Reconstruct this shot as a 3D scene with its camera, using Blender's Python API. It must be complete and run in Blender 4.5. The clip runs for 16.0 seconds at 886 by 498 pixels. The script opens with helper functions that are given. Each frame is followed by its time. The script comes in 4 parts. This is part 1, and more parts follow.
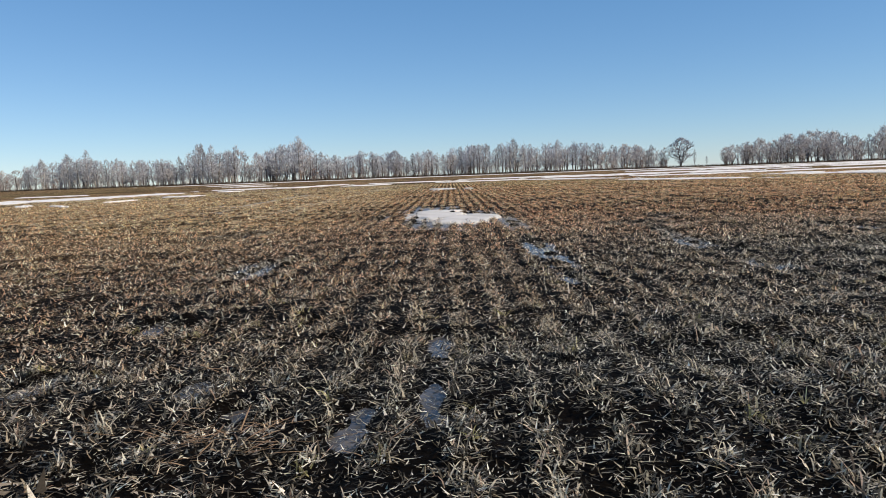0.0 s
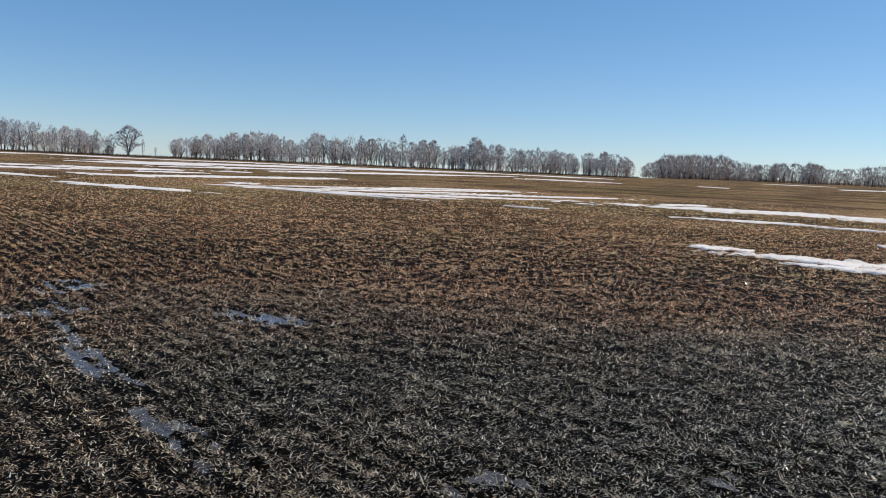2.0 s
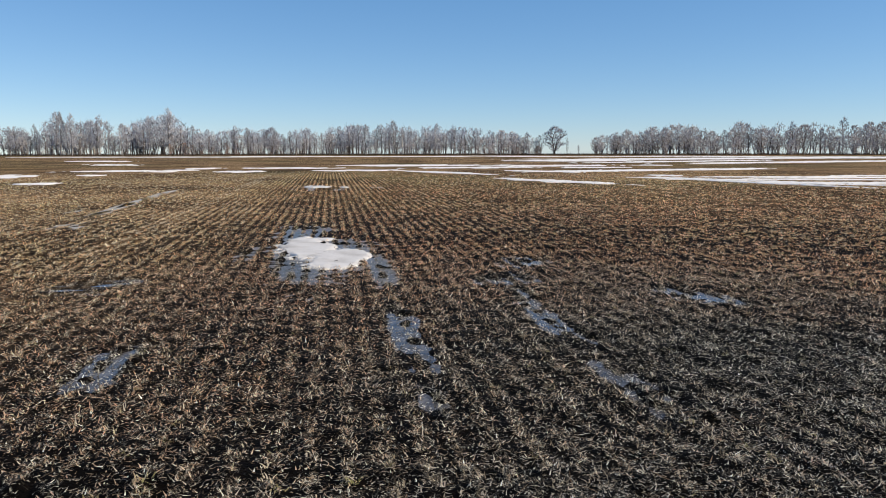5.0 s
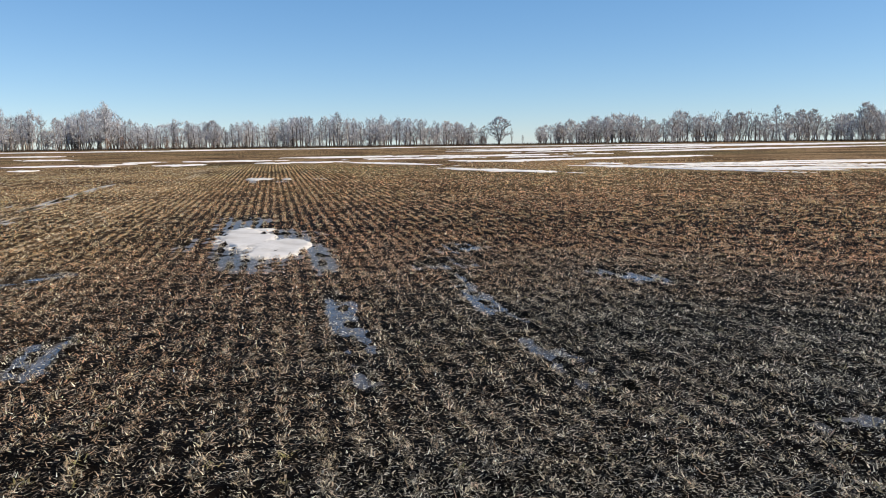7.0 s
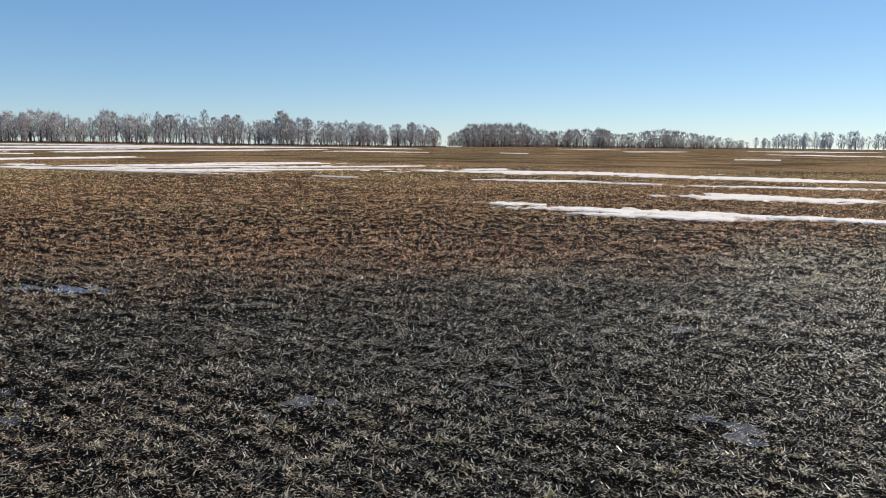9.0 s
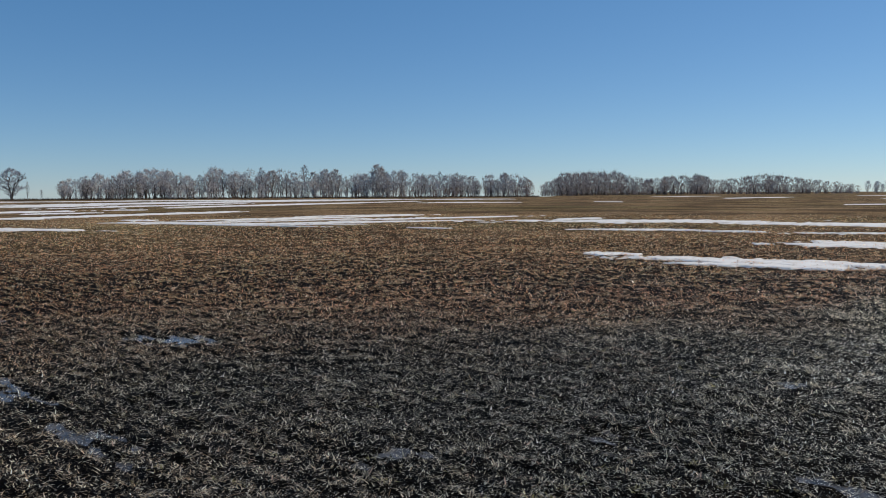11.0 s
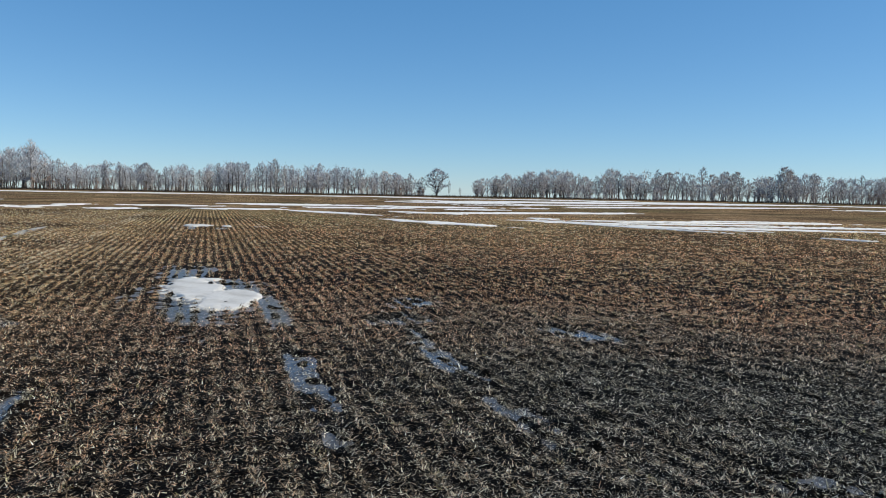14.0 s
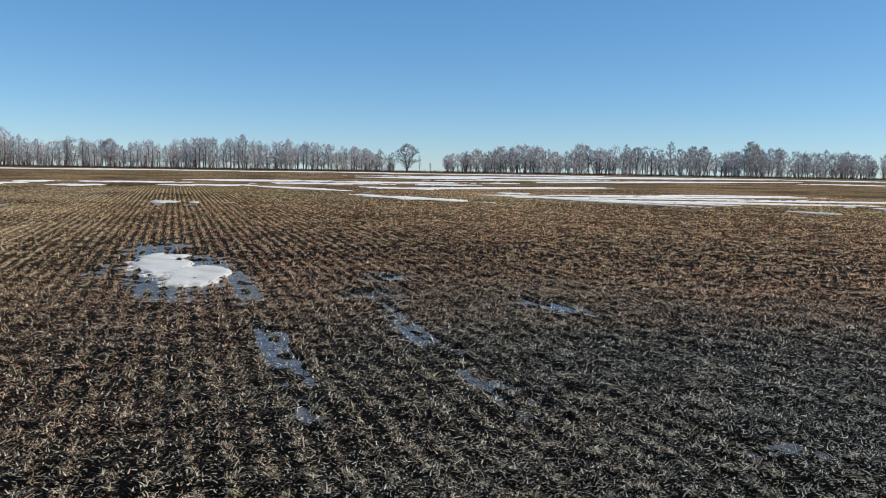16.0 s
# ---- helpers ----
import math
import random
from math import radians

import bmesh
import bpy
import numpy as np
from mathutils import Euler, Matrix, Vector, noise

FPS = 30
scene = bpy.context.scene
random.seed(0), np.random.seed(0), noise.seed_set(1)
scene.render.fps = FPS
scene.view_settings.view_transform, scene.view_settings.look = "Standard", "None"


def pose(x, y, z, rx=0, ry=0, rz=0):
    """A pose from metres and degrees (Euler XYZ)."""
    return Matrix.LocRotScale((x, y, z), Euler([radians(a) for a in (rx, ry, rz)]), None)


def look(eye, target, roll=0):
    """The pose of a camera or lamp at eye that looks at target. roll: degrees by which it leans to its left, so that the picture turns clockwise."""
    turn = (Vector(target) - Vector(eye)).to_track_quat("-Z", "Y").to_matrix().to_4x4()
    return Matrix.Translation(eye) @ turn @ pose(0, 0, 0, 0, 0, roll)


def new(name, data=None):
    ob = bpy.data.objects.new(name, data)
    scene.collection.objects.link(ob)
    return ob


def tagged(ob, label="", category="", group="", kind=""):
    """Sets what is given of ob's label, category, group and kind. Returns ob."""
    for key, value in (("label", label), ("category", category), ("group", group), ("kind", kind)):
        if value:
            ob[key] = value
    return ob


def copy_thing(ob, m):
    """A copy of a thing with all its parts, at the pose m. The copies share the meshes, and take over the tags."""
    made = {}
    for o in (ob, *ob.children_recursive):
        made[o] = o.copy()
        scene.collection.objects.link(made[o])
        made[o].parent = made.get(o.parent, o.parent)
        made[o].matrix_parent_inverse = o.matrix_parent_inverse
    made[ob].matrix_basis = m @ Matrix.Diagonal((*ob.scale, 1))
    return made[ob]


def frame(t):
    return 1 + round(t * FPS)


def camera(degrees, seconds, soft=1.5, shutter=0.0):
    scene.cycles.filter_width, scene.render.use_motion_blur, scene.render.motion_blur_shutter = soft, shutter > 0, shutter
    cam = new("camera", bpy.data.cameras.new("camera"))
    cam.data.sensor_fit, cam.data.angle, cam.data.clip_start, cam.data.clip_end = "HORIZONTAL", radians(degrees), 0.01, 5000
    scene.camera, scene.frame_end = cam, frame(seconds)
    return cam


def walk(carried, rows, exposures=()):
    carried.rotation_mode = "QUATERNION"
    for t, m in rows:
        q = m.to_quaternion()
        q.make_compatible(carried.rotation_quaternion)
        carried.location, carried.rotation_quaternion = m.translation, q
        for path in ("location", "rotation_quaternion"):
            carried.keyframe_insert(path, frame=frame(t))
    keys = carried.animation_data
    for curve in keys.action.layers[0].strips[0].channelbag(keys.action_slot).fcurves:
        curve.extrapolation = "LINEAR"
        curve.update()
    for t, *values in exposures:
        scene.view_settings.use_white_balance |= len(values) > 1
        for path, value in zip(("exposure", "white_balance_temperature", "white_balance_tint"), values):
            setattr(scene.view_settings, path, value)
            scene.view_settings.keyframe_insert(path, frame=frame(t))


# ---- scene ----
# ---- camera and walk ----
cam = camera(60.0, 16.0, soft=0.95)

# seconds, eye x y z, turn to the left, tilt up, lean (degrees)
PATH = [
    (0, -0.235, 0.088, 0.710, 0.72, -5.60, -2.10),
    (0.5, -0.195, 0.120, 0.887, 0.44, -7.97, -3.95),
    (1, -0.105, 0.123, 1.421, -2.22, -10.44, -4.60),
    (1.5, 0.015, 0.273, 1.727, -17.56, -5.77, -3.01),
    (2, 0.302, 0.478, 1.779, -38.97, -6.27, 2.60),
    (2.5, 0.334, 0.492, 1.816, -43.26, -6.85, 0.92),
    (3, 0.185, 0.492, 1.821, -26.45, -7.55, 0.83),
    (3.5, -0.076, 0.462, 1.824, -10.15, -7.85, -0.31),
    (3.7, -0.100, 0.440, 1.810, -6.35, -7.80, -0.31),
    (4.2, -0.110, 0.340, 1.750, -4.60, -7.60, -0.20),
    (5.0, -0.090, 0.170, 1.650, -8.40, -7.35, -0.05),
    (5.8, -0.052, 0.058, 1.606, -10.48, -7.25, -0.20),
    (6, -0.027, 0.022, 1.618, -10.70, -7.39, -0.37),
    (6.5, -0.012, 0.005, 1.615, -12.11, -7.53, -0.40),
    (7, 0.000, 0.000, 1.600, -12.33, -8.02, -0.71),
    (7.5, 0.001, 0.003, 1.599, -12.75, -8.16, -0.70),
    (8, -0.007, -0.114, 1.626, -22.96, -7.95, -0.36),
    (8.5, 0.027, -0.043, 1.612, -36.92, -8.05, 0.14),
    (8.7, 0.053, 0.045, 1.602, -43.95, -8.13, 0.62),
    (9.2, 0.070, 0.090, 1.610, -57.50, -7.40, 0.80),
    (9.75, 0.070, 0.100, 1.618, -64.00, -6.10, 0.90),
    (10.3, 0.060, 0.095, 1.626, -61.00, -4.90, 0.90),
    (10.8, 0.040, 0.078, 1.632, -51.48, -4.19, 0.69),
    (11, 0.026, 0.048, 1.639, -45.84, -4.17, -0.24),
    (11.5, -0.141, -0.072, 1.650, -31.98, -3.08, 0.47),
    (12, -0.296, -0.041, 1.694, -22.90, -2.63, 0.55),
    (12.5, -0.380, -0.026, 1.677, -13.78, -3.32, 0.10),
    (13, -0.328, -0.021, 1.696, -10.72, -3.29, 0.56),
    (13.5, -0.292, -0.016, 1.683, -15.72, -4.42, 0.88),
    (14, -0.281, -0.040, 1.689, -17.18, -4.27, 1.12),
    (14.5, -0.269, -0.004, 1.681, -17.25, -4.31, 1.03),
    (15, -0.268, -0.023, 1.681, -17.34, -4.69, 0.95),
    (15.5, -0.265, -0.047, 1.690, -18.86, -4.88, 1.23),
    (16, -0.281, 0.010, 1.660, -19.40, -6.05, 0.94),
]


def aim(x, y, z, turn, tilt, lean):
    a, b = radians(turn), radians(tilt)
    way = Vector((-math.sin(a) * math.cos(b), math.cos(a) * math.cos(b), math.sin(b)))
    return look((x, y, z), Vector((x, y, z)) + 2 * way, lean)


EXPOSURES = [
    (0, -0.08, 7000, 10), (1, 0.06, 6950, 10), (2.5, -0.26, 6800, 10), (3.0, -0.22, 6800, 10), (3.5, -0.08, 6800, 10), (6.4, -0.06, 7000, 10), (7.0, 0.04, 7050, 10), (7.5, 0.08, 7100, 10), (8.0, 0.06, 7100, 10), (8.7, 0.0, 7150, 10),
    (10.8, -0.58, 6600, 8), (11.5, -0.33, 6450, 6), (12, -0.26, 6350, 4), (13, -0.2, 6400, 3), (16, -0.16, 6450, 4),
]
walk(cam, [(t, aim(*row)) for t, *row in PATH], EXPOSURES)

# ---- sky and sun ----
SUN_AZ, SUN_EL = 110.0, 39.0  # clockwise from the rows' direction (+y), and height

world = bpy.data.worlds.new("sky")
scene.world = world
world.use_nodes = True
wn = world.node_tree
sky = wn.nodes.new("ShaderNodeTexSky")
sky.sky_type = "NISHITA"
sky.sun_disc = False
sky.sun_elevation = radians(SUN_EL)
sky.sun_rotation = radians(SUN_AZ)
sky.altitude = 2000
sky.air_density = 1.0
sky.dust_density = 0.0
sky.ozone_density = 2.0
wn.nodes["Background"].inputs["Strength"].default_value = 0.125
tint = wn.nodes.new("ShaderNodeMix")  # cold clear air, as the camera's cool white balance shows it
tint.data_type, tint.blend_type = "RGBA", "MULTIPLY"
tint.inputs[0].default_value = 1.0
tint.inputs[7].default_value = (0.635, 0.675, 0.71, 1)
wn.links.new(sky.outputs["Color"], tint.inputs[6])
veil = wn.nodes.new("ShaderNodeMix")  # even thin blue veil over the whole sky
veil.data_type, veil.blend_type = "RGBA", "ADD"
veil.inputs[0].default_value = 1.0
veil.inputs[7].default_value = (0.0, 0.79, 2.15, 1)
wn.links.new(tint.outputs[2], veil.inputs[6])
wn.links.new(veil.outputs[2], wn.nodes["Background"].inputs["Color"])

sun_data = bpy.data.lights.new("sun", "SUN")
sun_data.energy = 5.0
sun_data.angle = radians(0.53)
sun_data.color = (1.0, 0.88, 0.725)
sun = new("sun", sun_data)
sa, se = radians(SUN_AZ), radians(SUN_EL)
sun.matrix_world = look((30, 0, 40), Vector((30, 0, 40)) - Vector((math.sin(sa) * math.cos(se), math.cos(sa) * math.cos(se), math.sin(se))))


# ---- materials ----
def material(name, rough=0.6, spec=0.5):
    mat = bpy.data.materials.new(name)
    mat.use_nodes = True
    nt = mat.node_tree
    bsdf = nt.nodes["Principled BSDF"]
    bsdf.inputs["Roughness"].default_value = rough
    bsdf.inputs["Specular IOR Level"].default_value = spec
    return mat, nt, bsdf


def ramp(nt, source, stops):
    node = nt.nodes.new("ShaderNodeValToRGB")
    node.color_ramp.elements[0].position, node.color_ramp.elements[1].position = stops[0][0], stops[-1][0]
    for place, _ in stops[1:-1]:
        node.color_ramp.elements.new(place)
    for element, (_, colour) in zip(node.color_ramp.elements, stops):
        element.color = (*colour, 1)
    nt.links.new(source, node.inputs["Fac"])
    return node.outputs["Color"]


def grain(nt, scale, detail=4.0, stretch=(1, 1, 1)):
    geo = nt.nodes.new("ShaderNodeNewGeometry")
    mapping = nt.nodes.new("ShaderNodeMapping")
    mapping.inputs["Scale"].default_value = stretch
    node = nt.nodes.new("ShaderNodeTexNoise")
    node.inputs["Scale"].default_value = scale
    node.inputs["Detail"].default_value = detail
    nt.links.new(geo.outputs["Position"], mapping.inputs["Vector"])
    nt.links.new(mapping.outputs["Vector"], node.inputs["Vector"])
    return node.outputs["Fac"]


def mixed(nt, a, b, fac, mode="MIX"):
    node = nt.nodes.new("ShaderNodeMix")
    node.data_type = "RGBA"
    node.blend_type = mode
    for socket, value in ((node.inputs[6], a), (node.inputs[7], b), (node.inputs[0], fac)):
        if isinstance(value, (tuple, float)):
            socket.default_value = (*value, 1) if isinstance(value, tuple) else value
        else:
            nt.links.new(value, socket)
    return node.outputs[2]


def bumped(nt, bsdf, height, strength, distance):
    node = nt.nodes.new("ShaderNodeBump")
    node.inputs["Strength"].default_value = strength
    node.inputs["Distance"].default_value = distance
    nt.links.new(height, node.inputs["Height"])
    nt.links.new(node.outputs["Normal"], bsdf.inputs["Normal"])


def read(nt, name):
    node = nt.nodes.new("ShaderNodeAttribute")
    node.attribute_name = name
    return node


def soil_material():
    """Wet black earth near by; where 'cover' rises the straw of the crop lies over it."""
    mat, nt, bsdf = material("field_soil", 0.5, 0.02)
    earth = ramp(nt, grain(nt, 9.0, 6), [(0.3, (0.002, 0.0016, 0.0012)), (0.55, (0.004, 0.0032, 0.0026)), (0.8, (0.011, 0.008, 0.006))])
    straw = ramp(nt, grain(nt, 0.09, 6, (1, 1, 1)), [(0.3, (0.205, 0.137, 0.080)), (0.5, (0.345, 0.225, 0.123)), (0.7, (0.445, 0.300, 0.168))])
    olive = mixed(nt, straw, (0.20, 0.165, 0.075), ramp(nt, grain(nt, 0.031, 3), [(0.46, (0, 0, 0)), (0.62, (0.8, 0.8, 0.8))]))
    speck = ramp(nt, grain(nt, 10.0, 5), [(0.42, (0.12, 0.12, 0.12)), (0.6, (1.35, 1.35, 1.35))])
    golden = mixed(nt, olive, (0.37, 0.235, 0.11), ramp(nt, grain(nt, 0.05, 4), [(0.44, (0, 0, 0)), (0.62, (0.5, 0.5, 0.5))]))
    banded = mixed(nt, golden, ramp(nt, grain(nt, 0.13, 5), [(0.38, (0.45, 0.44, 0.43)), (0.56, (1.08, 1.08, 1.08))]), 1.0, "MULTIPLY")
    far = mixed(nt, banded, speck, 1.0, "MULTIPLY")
    geo = nt.nodes.new("ShaderNodeNewGeometry")
    split = nt.nodes.new("ShaderNodeSeparateXYZ")
    nt.links.new(geo.outputs["Position"], split.inputs["Vector"])
    value = split.outputs["X"]
    for operation, number in (("MULTIPLY", 2 * math.pi / 0.204), ("COSINE", 0.0), ("MULTIPLY_ADD", 0.30)):
        node = nt.nodes.new("ShaderNodeMath")
        node.operation = operation
        nt.links.new(value, node.inputs[0])
        node.inputs[1].default_value = number
        node.inputs[2].default_value = 0.70
        value = node.outputs[0]
    drilled = nt.nodes.new("ShaderNodeMath")
    drilled.operation = "MULTIPLY"
    nt.links.new(value, drilled.inputs[0])
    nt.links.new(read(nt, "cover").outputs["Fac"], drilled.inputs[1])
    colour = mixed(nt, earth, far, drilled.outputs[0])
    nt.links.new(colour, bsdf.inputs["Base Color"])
    rough = nt.nodes.new("ShaderNodeMapRange")
    rough.inputs["To Min"].default_value, rough.inputs["To Max"].default_value = 0.7, 0.95
    nt.links.new(read(nt, "cover").outputs["Fac"], rough.inputs["Value"])
    nt.links.new(rough.outputs["Result"], bsdf.inputs["Roughness"])
    bumped(nt, bsdf, grain(nt, 38.0, 5), 0.8, 0.03)
    return mat


def blade_material(name, wet_share, spec):
    """Dull dead leaf that lets some light through; leaves are wet and shine in the soaked ground, some of them elsewhere."""
    mat, nt, bsdf = material(name, 0.85, spec)
    lot = nt.nodes.new("ShaderNodeNewGeometry").outputs["Random Per Island"]
    dry = ramp(nt, lot, [(0.0, (0.2, 0.2, 0.2)), (wet_share, (0.42, 0.42, 0.42)), (wet_share + 0.01, (0.85, 0.85, 0.85))])
    wet_or_near = ramp(nt, lot, [(0.0, (0.2, 0.2, 0.2)), (0.5, (0.34, 0.34, 0.34)), (1.0, (0.75, 0.75, 0.75))])
    leaf = read(nt, "tint")
    nt.links.new(mixed(nt, dry, wet_or_near, leaf.outputs["Alpha"]), bsdf.inputs["Roughness"])
    colour = mixed(nt, leaf.outputs["Color"], ramp(nt, grain(nt, 160.0, 2), [(0.3, (0.7, 0.7, 0.7)), (0.7, (1.15, 1.15, 1.15))]), 1.0, "MULTIPLY")
    nt.links.new(colour, bsdf.inputs["Base Color"])
    thin = nt.nodes.new("ShaderNodeBsdfTranslucent")
    nt.links.new(mixed(nt, colour, (1.5, 1.45, 1.3), 1.0, "MULTIPLY"), thin.inputs["Color"])
    both = nt.nodes.new("ShaderNodeMixShader")
    both.inputs[0].default_value = 0.4
    nt.links.new(bsdf.outputs[0], both.inputs[1])
    nt.links.new(thin.outputs[0], both.inputs[2])
    nt.links.new(both.outputs[0], nt.nodes["Material Output"].inputs["Surface"])
    return mat


def snow_material(name, dull):
    mat, nt, bsdf = material(name, 0.75, 0.3)
    dirt = ramp(nt, grain(nt, 2.2, 6), [(0.3, (0.64 * dull, 0.60 * dull, 0.55 * dull)), (0.5, (0.82 * dull, 0.785 * dull, 0.74 * dull)), (0.75, (0.90 * dull, 0.87 * dull, 0.83 * dull))])
    nt.links.new(dirt, bsdf.inputs["Base Color"])
    bumped(nt, bsdf, grain(nt, 14.0, 5), 0.4, 0.03)
    return mat


def water_material():
    mat, nt, bsdf = material("melt_water", 0.16, 0.32)
    bsdf.inputs["IOR"].default_value = 1.333
    nt.links.new(ramp(nt, grain(nt, 7.0, 4), [(0.3, (0.04, 0.037, 0.036)), (0.5, (0.085, 0.079, 0.077)), (0.7, (0.16, 0.15, 0.146))]), bsdf.inputs["Base Color"])
    bumped(nt, bsdf, grain(nt, 26.0, 3), 0.16, 0.01)
    return mat


def slush_material():
    """Thin grey ice with water over it."""
    mat, nt, bsdf = material("slush", 0.3, 0.3)
    nt.links.new(ramp(nt, grain(nt, 9.0, 6), [(0.36, (0.03, 0.029, 0.028)), (0.54, (0.085, 0.084, 0.084)), (0.74, (0.34, 0.335, 0.335))]), bsdf.inputs["Base Color"])
    bumped(nt, bsdf, grain(nt, 30.0, 4), 0.25, 0.01)
    return mat


def wood_material(name, low, high, scale, stretch=(1, 1, 0.35)):
    mat, nt, bsdf = material(name, 0.8, 0.25)
    info = nt.nodes.new("ShaderNodeObjectInfo")
    base = ramp(nt, grain(nt, scale, 4, stretch), [(0.3, low), (0.7, high)])
    vary = ramp(nt, info.outputs["Random"], [(0.0, (0.72, 0.70, 0.68)), (0.5, (1.0, 1.0, 1.0)), (1.0, (1.2, 1.16, 1.12))])
    nt.links.new(mixed(nt, base, vary, 1.0, "MULTIPLY"), bsdf.inputs["Base Color"])
    return mat


SOIL = soil_material()
WHEAT = blade_material("dry_wheat", 0.2, 0.2)
STRAW = blade_material("wet_straw", 0.25, 0.2)
SNOW = snow_material("field_snow", 1.0)
OLD_SNOW = snow_material("grey_melting_snow", 0.74)
WATER = water_material()
SLUSH = slush_material()
ICE = snow_material("thin_grey_ice", 0.52)
BIRCH_BARK = wood_material("birch_bark", (0.16, 0.15, 0.14), (0.55, 0.53, 0.50), 1.2)
DARK_BARK = wood_material("dark_bark", (0.09, 0.078, 0.07), (0.21, 0.185, 0.165), 2.0)
# bluish and light: the belt's distance haze is mixed into the twig colour
HAZED_PALE_TWIG = wood_material("hazed_pale_twigs", (0.38, 0.39, 0.42), (0.57, 0.58, 0.62), 0.8)
BROWN_TWIG = wood_material("brown_twigs", (0.45, 0.42, 0.41), (0.63, 0.59, 0.575), 0.8)
RED_TWIG = wood_material("reddish_twigs", (0.30, 0.20, 0.16), (0.46, 0.34, 0.28), 0.8)
# far wood's twigs, paled to carry the haze over 400-700 m
HAZED_WARM_TWIG = wood_material("hazed_warm_twigs", (0.52, 0.45, 0.42), (0.68, 0.60, 0.56), 0.8)

# ---- field plan: rows run along +y ----
ROW = 0.204
ROW_START = -0.015
rng = np.random.default_rng(7)


class Lattice:
    """Smooth random field over the plan, in steps of one cell."""

    def __init__(self, seed, cell):
        self.grid = np.random.default_rng(seed).random((256, 256))
        self.cell = cell

    def __call__(self, x, y):
        x, y = np.asarray(x), np.asarray(y)
        u, v = (0.83 * x + 0.56 * y) / self.cell + 5000.0, (0.83 * y - 0.56 * x) / self.cell + 5000.0
        i, j = np.floor(u).astype(int), np.floor(v).astype(int)
        a, b = u - i, v - j
        a, b = a * a * (3 - 2 * a), b * b * (3 - 2 * b)
        pick = lambda p, q: self.grid[p % 256, q % 256]  # noqa: E731
        return (pick(i, j) * (1 - a) + pick(i + 1, j) * a) * (1 - b) + (pick(i, j + 1) * (1 - a) + pick(i + 1, j + 1) * a) * b


CLOD_A, CLOD_B, CLOD_C = Lattice(1, 0.55), Lattice(2, 0.17), Lattice(3, 0.08)
ZONE_A, ZONE_B, ZONE_C, ZONE_D = Lattice(4, 3.2), Lattice(5, 1.1), Lattice(6, 0.4), Lattice(8, 0.08)


def step(a, b, v):
    s = np.clip((v - a) / (b - a), 0, 1)
    return s * s * (3 - 2 * s)


# puddles: x, y, half-width, half-length along the rows, turn
PUDDLES = [
    (2.10, 9.70, 0.36, 0.40, -20), (2.75, 11.1, 0.30, 0.50, 0), (2.08, 8.6, 0.12, 0.55, -4), (1.99, 7.45, 0.12, 0.65, 2), (2.12, 6.6, 0.11, 0.35, 6), (4.10, 8.12, 0.26, 0.75, 22),
    (0.54, 7.3, 0.13, 0.85, 0), (0.60, 6.4, 0.12, 0.45, 6), (1.96, 5.2, 0.085, 0.6, 0), (2.2, 4.8, 0.08, 0.45, 0), (0.56, 4.95, 0.07, 0.35, 0),
    (-3.05, 9.85, 0.34, 0.6, -10), (-2.75, 10.15, 0.22, 0.36, 0), (-1.80, 6.2, 0.21, 0.6, -4),
]
NEAR_PUDDLES = [
    (-1.80, 2.80, 0.20, 0.16, 0), (-0.57, 2.22, 0.08, 0.26, -8), (-0.88, 2.37, 0.10, 0.14, 0), (-1.21, 2.69, 0.09, 0.14, 0),
    (-1.66, 3.90, 0.28, 0.15, 0), (-0.30, 3.36, 0.06, 0.16, 0), (-0.31, 2.55, 0.05, 0.18, 0), (3.15, 3.55, 0.22, 0.22, 0),
    (4.45, 1.40, 0.24, 0.20, 0), (6.55, 1.45, 0.20, 0.24, 0), (6.6, 2.4, 0.30, 0.25, 0), (4.36, 2.66, 0.30, 0.25, 0),
]
RUT_PUDDLES = [(-5.6, 18.0, 0.12, 1.2, 0), (-6.05, 20.2, 0.13, 1.7, 1), (-6.2, 23.4, 0.13, 1.9, 2), (-6.3, 26.4, 0.13, 1.7, 2), (-6.4, 29.4, 0.13, 1.5, 3), (-6.5, 32.6, 0.13, 1.5, 3), (-7.0, 22.4, 0.09, 1.6, 3)]
SLUSH_POOLS = [(-0.50, 11.7, 0.42, 1.75, 0), (0.05, 12.6, 0.50, 1.6, 0), (0.60, 10.9, 0.15, 1.5, 0), (-0.58, 15.7, 0.40, 1.4, 0), (-1.38, 12.85, 0.17, 0.6, -8), (0.1, 34.0, 1.7, 0.9, 0)]


def reach(x, y, spot):
    px, py, a, b, turn = spot
    c, s = math.cos(radians(turn)), math.sin(radians(turn))
    u, v = (x - px) * c + (y - py) * s, -(x - px) * s + (y - py) * c
    return np.sqrt((u / a) ** 2 + (v / b) ** 2)


POOLS = PUDDLES + NEAR_PUDDLES + RUT_PUDDLES + SLUSH_POOLS


def flood(x, y):
    """One in the middle of a pool, none outside."""
    out = np.zeros(np.shape(x))
    for spot in POOLS:
        out = np.maximum(out, 1 - np.clip(reach(x, y, spot) / 1.25, 0, 1) ** 2)
    return out


PATCH = [(-0.50, 13.35, 0.47, 1.5, 4), (0.05, 11.95, 0.48, 1.12, -12), (-0.28, 14.5, 0.30, 0.16, -6)]


OPEN_WATER = [(4.08, 8.15, 0.13, 0.62, 22), (2.18, 10.1, 0.24, 0.18, 0), (2.88, 11.6, 0.14, 0.2, 0), (-3.05, 9.8, 0.24, 0.14, -10)]


